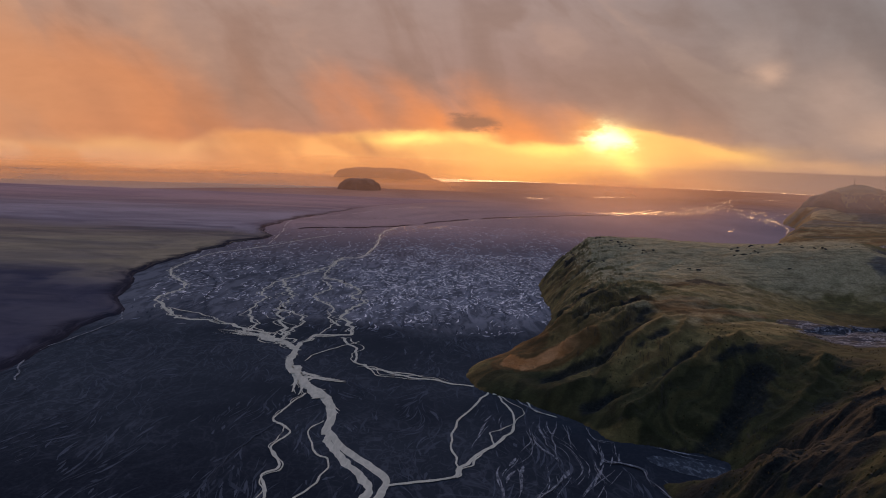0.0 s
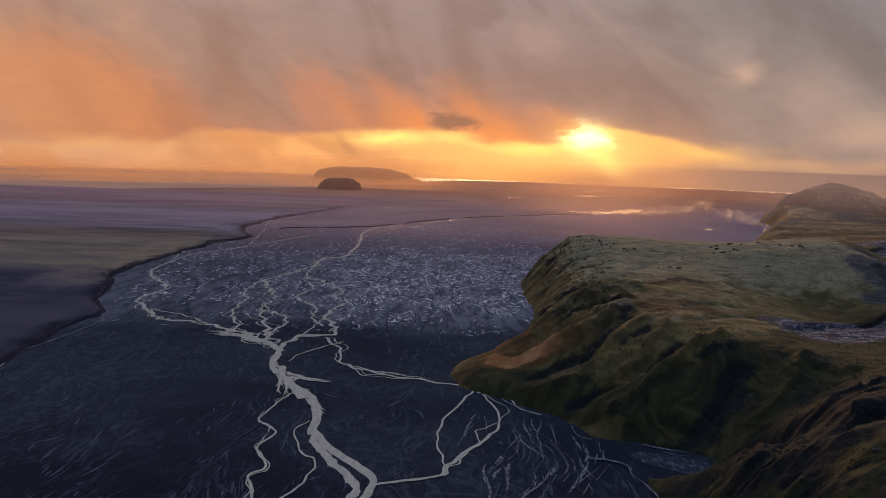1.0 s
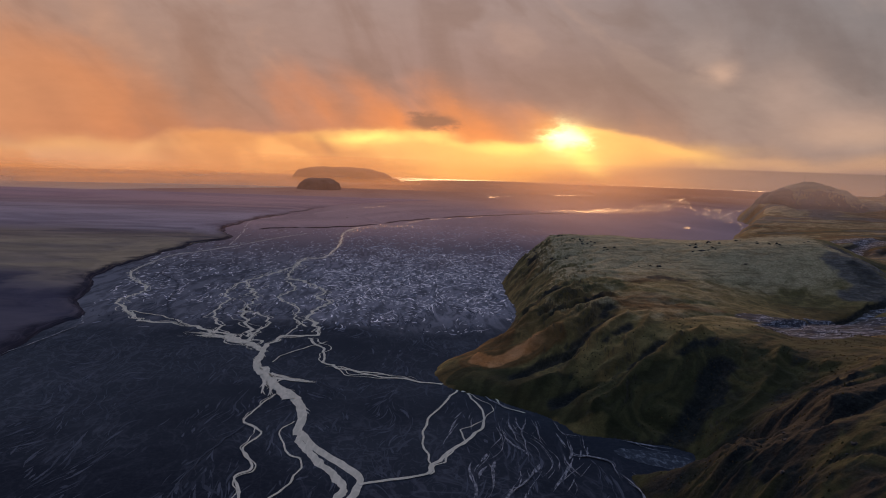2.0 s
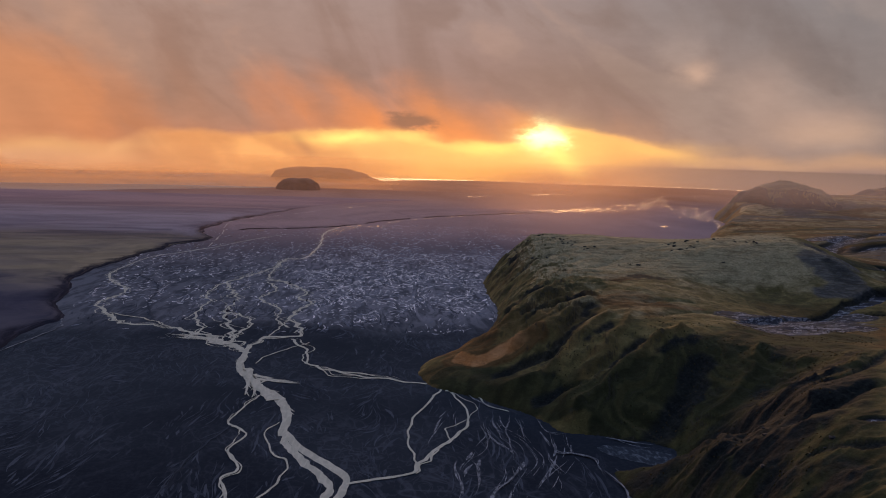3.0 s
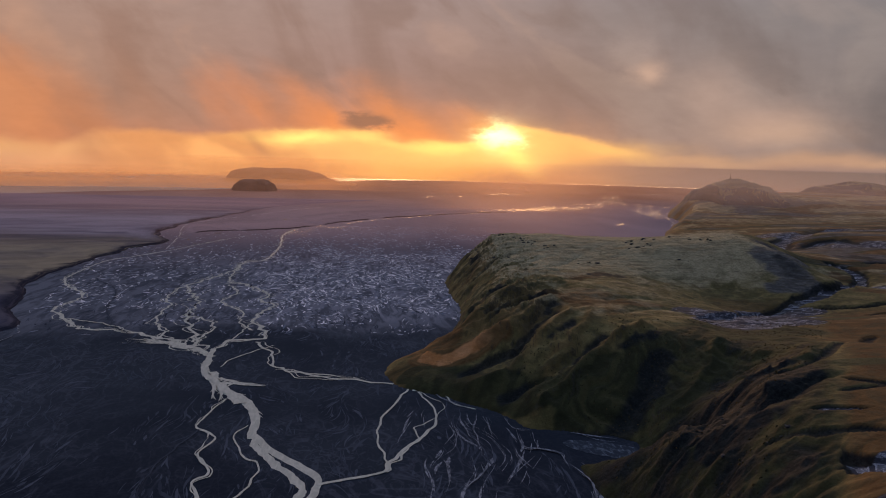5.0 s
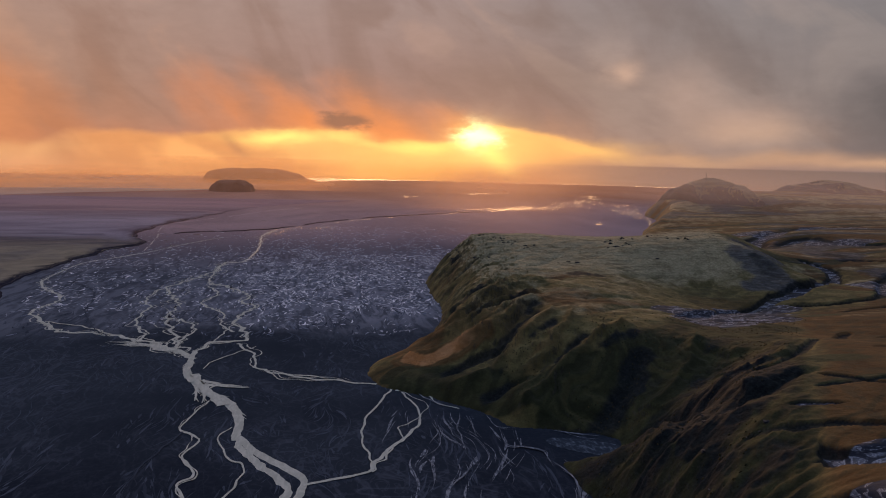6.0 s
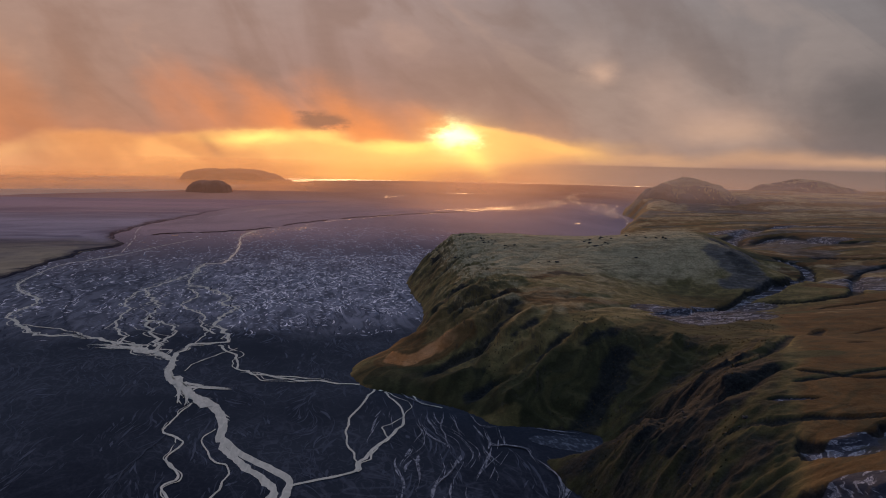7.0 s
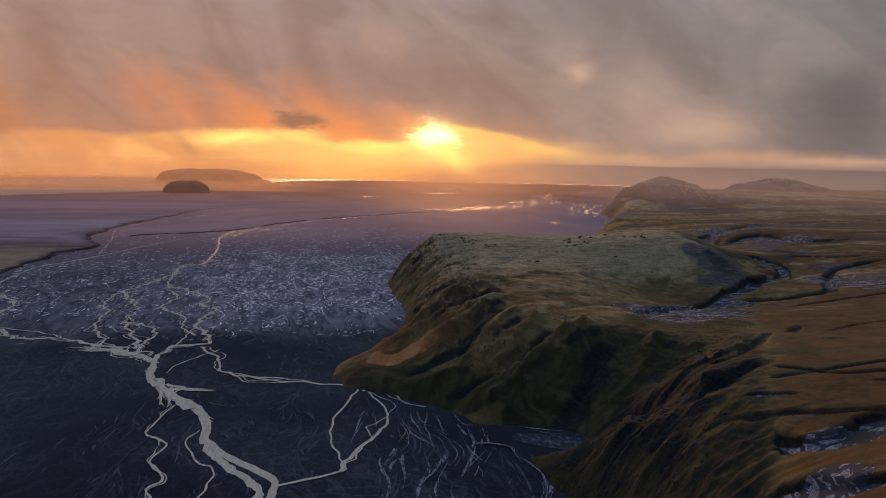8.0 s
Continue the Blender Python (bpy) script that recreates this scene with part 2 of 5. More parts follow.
def silt_water_nodes(n, b, pos):
    w = n.noise(stretch(n, pos, 0.5, 0.12), 1.0, 4, 0.6, 0.8)
    c = n.mix(n.smooth(w, 0.35, 0.7), (0.49, 0.50, 0.415), (0.63, 0.63, 0.53))
    n.put(b.inputs["Base Color"], c)
    b.inputs["Roughness"].default_value = 0.5
    n.put(b.inputs["Specular IOR Level"], n.smooth(n.split(pos)[1], 850.0, 1250.0, 0.0, 0.3))
    bump(n, b, n.noise(pos, 1.6, 3, 0.5), 0.12, 0.1)


def rill_nodes(n, b, pos):
    g = n.add("ShaderNodeNewGeometry").outputs["Random Per Island"]
    # the sky's sheen on the wet rills, painted as near-white base colour
    c = n.mix(n.m("POWER", g, 1.7), (0.15, 0.18, 0.24), (0.95, 0.96, 0.98))
    n.put(b.inputs["Base Color"], c)
    b.inputs["Roughness"].default_value = 0.6
    b.inputs["Specular IOR Level"].default_value = 0.0


def faint_rill_nodes(n, b, pos):
    g = n.add("ShaderNodeNewGeometry").outputs["Random Per Island"]
    c = n.mix(g, (0.036, 0.045, 0.061), (0.092, 0.108, 0.138))
    n.put(b.inputs["Base Color"], c)
    b.inputs["Roughness"].default_value = 0.6
    b.inputs["Specular IOR Level"].default_value = 0.0


def land_nodes(n, b, pos):
    geo = n.add("ShaderNodeNewGeometry")
    up = n.split(geo.outputs["True Normal"])[2]
    big = n.noise(pos, 0.012, 5, 0.6, 0.6)
    mid = n.noise(pos, 0.06, 6, 0.6, 0.5)
    fine = n.noise(pos, 0.6, 5, 0.65)

    def attribute(name):
        att = n.add("ShaderNodeAttribute", attribute_name=name)
        rgb = n.add("ShaderNodeSeparateColor")
        n.put(rgb.inputs[0], att.outputs["Color"])
        return (*rgb.outputs[:3], att.outputs["Alpha"])

    dryness, moss_haze, gravel, dark = attribute("cover")
    heath_shade, sunlit_tip, slate_shade, green = attribute("tone")
    run = n.add("ShaderNodeAttribute", attribute_name="streak").outputs["Fac"]
    frayed = n.m("MULTIPLY", n.m("SUBTRACT", mid, 0.5), 0.9)
    # green-brown grass, gold where it is dry
    c = n.mix(n.smooth(mid, 0.38, 0.64), (0.106, 0.093, 0.035), (0.190, 0.153, 0.060))
    dry = n.mix(n.smooth(mid, 0.36, 0.66), (0.082, 0.045, 0.016), (0.136, 0.076, 0.027))
    c = n.mix(n.smooth(n.m("ADD", n.m("MULTIPLY", dryness, 0.9), n.m("MULTIPLY", big, 0.55)), 0.42, 0.95), c, dry)
    c = n.mix(n.m("MULTIPLY", n.smooth(n.m("ADD", green, frayed), 0.3, 0.8), 0.8), c, n.mix(n.smooth(fine, 0.3, 0.7), (0.038, 0.046, 0.020), (0.070, 0.080, 0.036)))
    # dark heath that also paints the faces' shade, with paler runs of dead grass down the slope
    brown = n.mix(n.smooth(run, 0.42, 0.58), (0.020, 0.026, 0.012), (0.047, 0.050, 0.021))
    c = n.mix(n.m("MULTIPLY", n.smooth(n.m("ADD", heath_shade, frayed), 0.25, 0.75), 0.92), c, brown)
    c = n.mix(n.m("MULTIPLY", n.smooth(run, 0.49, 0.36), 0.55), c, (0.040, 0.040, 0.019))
    c = n.mix(n.m("MULTIPLY", n.smooth(run, 0.54, 0.68), n.smooth(heath_shade, 0.0, 0.8, 0.5, 0.08)), c, (0.175, 0.112, 0.045))
    pale = n.mix(n.smooth(fine, 0.35, 0.65), (0.31, 0.268, 0.15), (0.45, 0.39, 0.23))
    c = n.mix(n.m("MULTIPLY", n.smooth(n.m("ADD", moss_haze, n.m("MULTIPLY", n.m("SUBTRACT", mid, 0.5), 1.9)), 0.25, 1.1), n.smooth(up, 0.70, 0.88, 0.1, 0.85)), c, pale)
    steep = n.smooth(n.m("ADD", up, n.m("MULTIPLY", n.m("SUBTRACT", mid, 0.5), 0.5)), 0.66, 0.46)
    rock = n.mix(n.smooth(fine, 0.35, 0.7), (0.030, 0.029, 0.024), (0.080, 0.072, 0.054))
    c = n.mix(n.m("MULTIPLY", steep, 0.6), c, rock)
    # slate gravel of the flats, and the painted shade right of the summit
    scree = n.mix(n.smooth(n.noise(stretch(n, pos, 0.12, 0.05), 1.0, 5, 0.6, 0.8), 0.4, 0.65), (0.052, 0.056, 0.064), (0.125, 0.127, 0.126))
    c = n.mix(n.m("MULTIPLY", n.smooth(n.m("ADD", slate_shade, frayed), 0.3, 0.8), 0.85), c, scree)
    # the spur's orange tip, its sunlit face painted bright
    c = n.mix(n.smooth(n.m("ADD", sunlit_tip, n.m("MULTIPLY", frayed, 0.7)), 0.3, 0.85), c, n.mix(n.smooth(mid, 0.35, 0.65), (0.44, 0.19, 0.062), (0.64, 0.33, 0.14)))
    # one dark tone for scrub, rock and the painted shade of gullies and cuts
    scrub_shade = n.mix(n.smooth(fine, 0.35, 0.7), (0.007, 0.010, 0.013), (0.021, 0.026, 0.027))
    c = n.mix(n.m("MULTIPLY", n.smooth(n.m("ADD", dark, frayed), 0.30, 0.85), 0.9), c, scrub_shade)
    thread = n.noise(stretch(n, pos, 0.05, 0.24, 1.0, 0.2), 1.0, 6, 0.62, 0.7)
    bed = n.mix(n.smooth(thread, 0.50, 0.58), (0.046, 0.050, 0.064), (0.15, 0.16, 0.185))
    bed = n.mix(n.smooth(n.m("ABSOLUTE", n.m("SUBTRACT", thread, 0.57)), 0.020, 0.004), bed, (0.44, 0.46, 0.50))
    c = n.mix(n.smooth(n.m("ADD", gravel, n.m("MULTIPLY", n.m("SUBTRACT", mid, 0.5), 0.5)), 0.42, 0.60), c, bed)
    tuft = n.noise(pos, 1.7, 4, 0.7)
    clump = n.noise(pos, 0.19, 5, 0.62, 0.8)
    shade = n.m("MULTIPLY", n.smooth(tuft, 0.30, 0.70, 0.80, 1.20), n.smooth(clump, 0.30, 0.70, 0.78, 1.22))
    c = n.mix(n.m("SUBTRACT", 0.9, n.m("MULTIPLY", dryness, 0.45)), c, n.vec(shade, shade, shade), "MULTIPLY")
    # damp hollows on the moor: long blotches
    blotch = n.noise(stretch(n, pos, 0.016, 0.075, 1.0, 0.25), 1.0, 6, 0.65, 0.8)
    c = n.mix(n.m("MULTIPLY", n.m("MULTIPLY", n.smooth(blotch, 0.50, 0.40), n.smooth(up, 0.90, 0.97)), 0.5), c, (0.052, 0.048, 0.026))
    n.put(b.inputs["Base Color"], c)
    b.inputs["Roughness"].default_value = 0.92
    b.inputs["Specular IOR Level"].default_value = 0.1
    bump(n, b, n.m("ADD", mid, n.m("MULTIPLY", fine, 0.4)), 0.55, 1.6)


def plain_nodes(n, b, pos):
    big = n.noise(stretch(n, pos, 0.0012, 0.004), 1.0, 5, 0.6)
    long = n.noise(stretch(n, pos, 0.0026, 0.0065), 1.0, 5, 0.55, 0.6)
    fine = n.noise(stretch(n, pos, 0.02, 0.03), 1.0, 6, 0.62, 0.6)
    y = n.split(pos)[1]
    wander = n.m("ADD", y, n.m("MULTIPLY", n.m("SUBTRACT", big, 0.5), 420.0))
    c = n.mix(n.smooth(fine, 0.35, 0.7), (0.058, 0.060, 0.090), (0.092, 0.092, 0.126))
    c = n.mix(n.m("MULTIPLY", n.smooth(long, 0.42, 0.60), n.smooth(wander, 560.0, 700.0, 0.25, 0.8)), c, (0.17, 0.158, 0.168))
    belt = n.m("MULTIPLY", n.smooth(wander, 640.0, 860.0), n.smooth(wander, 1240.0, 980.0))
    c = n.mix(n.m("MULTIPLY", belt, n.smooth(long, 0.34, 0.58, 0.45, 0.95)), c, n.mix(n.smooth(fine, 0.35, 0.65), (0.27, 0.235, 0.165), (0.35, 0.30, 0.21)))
    # a streak of white mist, painted as a pale band
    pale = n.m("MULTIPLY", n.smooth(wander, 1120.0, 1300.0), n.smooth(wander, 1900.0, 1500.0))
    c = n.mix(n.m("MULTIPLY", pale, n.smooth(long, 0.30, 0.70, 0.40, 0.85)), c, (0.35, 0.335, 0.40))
    # distance haze painted as a mauve tone beyond it
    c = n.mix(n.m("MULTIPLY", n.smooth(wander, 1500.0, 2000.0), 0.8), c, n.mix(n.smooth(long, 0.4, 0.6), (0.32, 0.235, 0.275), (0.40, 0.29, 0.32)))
    rim = n.add("ShaderNodeAttribute", attribute_name="rim").outputs["Fac"]
    streaky = n.noise(stretch(n, pos, 0.006, 0.03, 1.0, 0.3), 1.0, 5, 0.6, 0.6)
    c = n.mix(n.smooth(n.m("ADD", rim, n.m("MULTIPLY", n.m("SUBTRACT", streaky, 0.5), 1.6)), 0.25, 0.95), c, (0.026, 0.028, 0.042))
    n.put(b.inputs["Base Color"], c)
    b.inputs["Roughness"].default_value = 0.8
    b.inputs["Specular IOR Level"].default_value = 0.0
    bump(n, b, fine, 0.25, 0.8)


def hill_nodes(n, b, pos):
    up = n.split(n.add("ShaderNodeNewGeometry").outputs["True Normal"])[2]
    mid = n.noise(stretch(n, pos, 0.008, 0.008, 0.05), 1.0, 6, 0.6, 0.6)
    band = n.noise(stretch(n, pos, 0.004, 0.02, 0.12), 1.0, 5, 0.6, 0.4)
    grass = n.mix(n.smooth(band, 0.35, 0.65), (0.17, 0.138, 0.080), (0.27, 0.215, 0.130))
    rock = n.mix(n.smooth(mid, 0.35, 0.65), (0.050, 0.044, 0.050), (0.090, 0.075, 0.078))
    z = n.m("ADD", n.split(pos)[2], n.m("MULTIPLY", n.m("SUBTRACT", mid, 0.5), 95.0))
    west = n.m("MULTIPLY", n.split(n.add("ShaderNodeNewGeometry").outputs["True Normal"])[0], -1.0)
    face = n.smooth(n.m("ADD", west, n.m("MULTIPLY", n.m("SUBTRACT", mid, 0.5), 1.6)), 0.0, 0.34)
    bare = n.m("ADD", n.m("MULTIPLY", face, n.smooth(z, 96.0, 78.0)), n.m("ADD", n.smooth(z, 70.0, 38.0, 0.0, 0.7), n.smooth(up, 0.70, 0.50)))
    c = n.mix(n.smooth(bare, 0.20, 0.70), grass, rock)
    n.put(b.inputs["Base Color"], c)
    b.inputs["Roughness"].default_value = 0.95
    bump(n, b, mid, 0.5, 6.0)


def islet_nodes(n, b, pos):
    mid = n.noise(pos, 0.012, 5, 0.6)
    # distance haze painted in: the rock is brighter and more orange
    n.put(b.inputs["Base Color"], n.mix(n.smooth(mid, 0.35, 0.65), (0.50, 0.245, 0.12), (0.62, 0.31, 0.16)))
    b.inputs["Roughness"].default_value = 0.95
    bump(n, b, mid, 0.4, 8.0)


def dark_mesa_nodes(n, b, pos):
    mid = n.noise(pos, 0.03, 5, 0.6)
    n.put(b.inputs["Base Color"], n.mix(n.smooth(mid, 0.35, 0.65), (0.17, 0.082, 0.052), (0.24, 0.12, 0.075)))
    b.inputs["Roughness"].default_value = 0.95
    bump(n, b, mid, 0.4, 4.0)


def rock_nodes(n, b, pos):
    f = n.noise(pos, 0.5, 5, 0.65)
    n.put(b.inputs["Base Color"], n.mix(n.smooth(f, 0.35, 0.7), (0.022, 0.021, 0.021), (0.07, 0.066, 0.06)))
    b.inputs["Roughness"].default_value = 0.9
    bump(n, b, f, 0.6, 0.5)


def lagoon_nodes(n, b, pos):
    n.put(b.inputs["Base Color"], (0.20, 0.18, 0.17, 1.0))
    b.inputs["Specular IOR Level"].default_value = 0.3
    b.inputs["Roughness"].default_value = 0.25
    bump(n, b, n.noise(stretch(n, pos, 0.05, 0.2), 1.0, 3, 0.5), 0.05, 0.4)


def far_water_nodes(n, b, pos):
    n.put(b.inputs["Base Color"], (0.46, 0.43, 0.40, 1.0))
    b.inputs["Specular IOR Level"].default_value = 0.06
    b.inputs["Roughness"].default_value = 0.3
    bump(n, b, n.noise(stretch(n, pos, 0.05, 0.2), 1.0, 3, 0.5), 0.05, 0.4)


def sea_nodes(n, b, pos):
    n.put(b.inputs["Base Color"], n.mix(n.noise(stretch(n, pos, 0.004, 0.02), 1.0, 4, 0.6), (0.16, 0.125, 0.11), (0.24, 0.19, 0.165)))
    b.inputs["Roughness"].default_value = 0.3
    b.inputs["Specular IOR Level"].default_value = 0.5
    bump(n, b, n.noise(stretch(n, pos, 0.02, 0.05), 1.0, 4, 0.6), 0.03, 1.0)


def fan_nodes(n, b, pos):
    w = n.noise(stretch(n, pos, 0.6, 0.3), 1.0, 4, 0.6)
    n.put(b.inputs["Base Color"], n.mix(n.smooth(w, 0.38, 0.62), (0.10, 0.115, 0.135), (0.31, 0.33, 0.36)))
    b.inputs["Roughness"].default_value = 0.5
    b.inputs["Specular IOR Level"].default_value = 0.0


def pool_nodes(n, b, pos):
    w = n.noise(stretch(n, pos, 0.45, 0.22, 1.0, 0.35), 1.0, 7, 0.7, 0.4)
    n.put(b.inputs["Base Color"], n.mix(n.smooth(w, 0.46, 0.68), (0.045, 0.055, 0.070), (0.17, 0.195, 0.225)))
    b.inputs["Specular IOR Level"].default_value = 0.0
    b.inputs["Roughness"].default_value = 0.6


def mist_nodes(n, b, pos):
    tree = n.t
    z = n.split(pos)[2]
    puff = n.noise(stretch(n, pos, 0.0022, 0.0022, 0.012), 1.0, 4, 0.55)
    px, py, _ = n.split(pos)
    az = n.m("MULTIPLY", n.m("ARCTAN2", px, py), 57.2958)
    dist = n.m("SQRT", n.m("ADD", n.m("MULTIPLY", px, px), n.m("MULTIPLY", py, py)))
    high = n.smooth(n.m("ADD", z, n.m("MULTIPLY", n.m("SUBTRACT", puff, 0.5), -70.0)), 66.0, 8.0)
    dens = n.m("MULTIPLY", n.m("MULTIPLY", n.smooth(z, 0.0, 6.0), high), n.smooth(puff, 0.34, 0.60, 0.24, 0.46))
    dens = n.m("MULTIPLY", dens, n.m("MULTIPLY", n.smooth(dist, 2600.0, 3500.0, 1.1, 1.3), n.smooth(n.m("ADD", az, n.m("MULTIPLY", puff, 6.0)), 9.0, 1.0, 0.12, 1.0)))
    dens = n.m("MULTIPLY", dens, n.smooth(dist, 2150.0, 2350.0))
    # denser below the sun, to imitate its glow over the sand
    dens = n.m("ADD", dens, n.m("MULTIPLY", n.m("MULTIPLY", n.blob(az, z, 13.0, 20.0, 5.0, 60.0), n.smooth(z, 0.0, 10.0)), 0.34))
    # a veil before the far mesa, in place of distance haze
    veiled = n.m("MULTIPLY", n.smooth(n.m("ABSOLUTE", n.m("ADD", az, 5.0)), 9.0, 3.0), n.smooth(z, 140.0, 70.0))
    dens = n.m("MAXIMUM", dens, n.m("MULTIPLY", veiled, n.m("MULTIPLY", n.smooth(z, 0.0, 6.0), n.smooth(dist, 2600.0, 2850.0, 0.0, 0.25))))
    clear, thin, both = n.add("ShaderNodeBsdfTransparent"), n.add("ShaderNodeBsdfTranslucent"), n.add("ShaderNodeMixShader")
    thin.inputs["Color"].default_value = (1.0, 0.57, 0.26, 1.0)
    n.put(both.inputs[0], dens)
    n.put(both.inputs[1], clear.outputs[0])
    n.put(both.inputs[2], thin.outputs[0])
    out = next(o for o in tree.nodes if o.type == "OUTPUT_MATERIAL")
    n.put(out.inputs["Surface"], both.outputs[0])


def haze_material(name, low, high, most, az0, az1, colour):
    """Upright sheets in place of thin sunlit air: thicker with height over the ground, gone at the horizon's level and
    towards az1.
    """
    def make(n, b, pos):
        px, py, z = n.split(pos)
        az = n.m("MULTIPLY", n.m("ARCTAN2", px, py), 57.2958)
        puff = n.noise(stretch(n, pos, 0.002, 0.002, 0.02), 1.0, 3, 0.5)
        dens = n.m("MULTIPLY", n.m("MULTIPLY", n.smooth(z, low, high), n.smooth(z, 150.0, 92.0)), n.m("MULTIPLY", n.smooth(az, az0, az1), n.smooth(puff, 0.3, 0.7, 0.7 * most, 1.3 * most)))
        # extra density around the sun's azimuth imitates its glow on the haze
        dens = n.m("MULTIPLY", dens, n.m("ADD", 1.0, n.m("MULTIPLY", n.blob(az, z, SUN_AZ + 1.0, 60.0, 5.0, 60.0), 2.2)))
        dens = n.m("MULTIPLY", dens, n.smooth(az, -22.0, 4.0, 0.55, 1.0))
        clear, thin, both = n.add("ShaderNodeBsdfTransparent"), n.add("ShaderNodeBsdfTranslucent"), n.add("ShaderNodeMixShader")
        thin.inputs["Color"].default_value = (*colour, 1.0)
        for socket, v in zip(both.inputs, (dens, clear.outputs[0], thin.outputs[0])):
            n.put(socket, v)
        n.put(next(o for o in n.t.nodes if o.type == "OUTPUT_MATERIAL").inputs["Surface"], both.outputs[0])
    return material(name, make)


HAZE = haze_material("thin_haze", 0.0, 50.0, 0.075, 26.0, 18.0, (1.0, 0.68, 0.52))
MOOR_HAZE = haze_material("thin_moor_haze", 38.0, 88.0, 0.135, 20.0, 27.0, (1.0, 0.84, 0.78))
SEA = material("sea_water", sea_nodes)
FAN = material("fan_streams", fan_nodes)
POOL = material("shallow_pool", pool_nodes)
MIST = material("mist_haze", mist_nodes)
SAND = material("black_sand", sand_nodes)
SILT = material("silty_water", silt_water_nodes)
RILL = material("shallow_rills", rill_nodes)
FAINT = material("damp_rills", faint_rill_nodes)
LAND = material("moor_grass", land_nodes)
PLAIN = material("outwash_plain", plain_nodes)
HILL = material("far_hill", hill_nodes)
ISLET = material("far_mesa", islet_nodes)
DARKROCK = material("dark_mesa_rock", dark_mesa_nodes)
ROCK = material("dark_basalt", rock_nodes)
LAGOON = material("still_water", lagoon_nodes)
FARWATER = material("far_silty_water", far_water_nodes)
STEEL = material("dull_steel", lambda n, b, pos: n.put(b.inputs["Base Color"], (0.12, 0.12, 0.12, 1.0)))


# ---- noise and shapes in numpy ----
def lattice(ix, iy, seed):
    q = np.sin(ix * 127.1 + iy * 311.7 + seed * 74.7) * 43758.5453
    return q - np.floor(q)


def gnoise(x, y, seed=0):
    """Gradient noise, about 0 to 1 with its mean at 0.5."""
    ix, iy = np.floor(x), np.floor(y)
    fx, fy = x - ix, y - iy
    ux, uy = fx ** 3 * (fx * (fx * 6 - 15) + 10), fy ** 3 * (fy * (fy * 6 - 15) + 10)

    def corner(dx, dy):
        a = lattice(ix + dx, iy + dy, seed) * 2 * math.pi
        return np.cos(a) * (fx - dx) + np.sin(a) * (fy - dy)

    low = corner(0, 0) + (corner(1, 0) - corner(0, 0)) * ux
    high = corner(0, 1) + (corner(1, 1) - corner(0, 1)) * ux
    return 0.5 + 0.75 * (low + (high - low) * uy)


def fbm(x, y, seed=0, octaves=5, ridged=False):
    total, amp, norm = 0.0, 1.0, 0.0
    for k in range(octaves):
        v = gnoise(x, y, seed + k * 3)
        if ridged:
            v = 1 - np.abs(2 * v - 1)
        total, norm = total + amp * v, norm + amp
        x, y, amp = x * 1.63 - y * 1.21 + 5.1, x * 1.21 + y * 1.63 + 1.7, amp * 0.5
    return total / norm


def step(v, lo, hi):
    s = np.clip((v - lo) / (hi - lo), 0, 1)
    return s * s * (3 - 2 * s)


def spline(nodes, n):
    """Catmull-Rom through the nodes, n points a span."""
    p = np.array(nodes, float)
    p = np.vstack([2 * p[0] - p[1], p, 2 * p[-1] - p[-2]])
    out = []
    for i in range(1, len(p) - 2):
        for t in np.arange(n) / n:
            a, b, c, d = p[i - 1:i + 3]
            out.append(0.5 * (2 * b + (c - a) * t + (2 * a - 5 * b + 4 * c - d) * t * t + (3 * b - a - 3 * c + d) * t ** 3))
    out.append(p[-2])
    return np.array(out)


def line_distance(x, y, line, along=False):
    """Distance of every point from a polyline; along: and how far along it the nearest place is."""
    best, way, run = np.full(x.shape, 1e9), np.zeros(x.shape), 0.0
    for (ax, ay), (bx, by) in zip(line[:-1], line[1:]):
        dx, dy = bx - ax, by - ay
        size = math.hypot(dx, dy) + 1e-9
        t = np.clip(((x - ax) * dx + (y - ay) * dy) / (size * size), 0, 1)
        d = np.hypot(x - ax - t * dx, y - ay - t * dy)
        near = d < best
        way = np.where(near, run + t * size, way)
        best = np.where(near, d, best)
        run += size
    return (best, way) if along else best


def inside(x, y, ring):
    hit = np.zeros(x.shape, bool)
    for (ax, ay), (bx, by) in zip(ring, np.roll(ring, -1, axis=0)):
        if ay != by:
            cross = (ay > y) != (by > y)
            hit ^= cross & (x < (bx - ax) * (y - ay) / (by - ay) + ax)
    return hit


def mesh_object(name, verts, faces, mat, smooth=True, parent=None):
    me = bpy.data.meshes.new(name)
    me.from_pydata(verts, [], faces)
    me.materials.append(mat)
    if smooth:
        me.polygons.foreach_set("use_smooth", [True] * len(me.polygons))
    me.update()
    ob = new(name, me)
    ob.parent = parent
    return ob


def grid_mesh(name, X, Y, Z, mat, keep=None):
    ny, nx = X.shape
    verts = np.stack([X, Y, Z], -1).reshape(-1, 3)
    i = np.arange(ny * nx).reshape(ny, nx)
    f = np.stack([i[:-1, :-1], i[:-1, 1:], i[1:, 1:], i[1:, :-1]], -1).reshape(-1, 4)
    if keep is not None:
        k = keep.reshape(-1)
        f = f[k[f].any(1)]
    used = np.zeros(len(verts), bool)
    used[f] = True
    remap = np.cumsum(used) - 1
    ob = mesh_object(name, verts[used].tolist(), remap[f].tolist(), mat)
    return ob, used


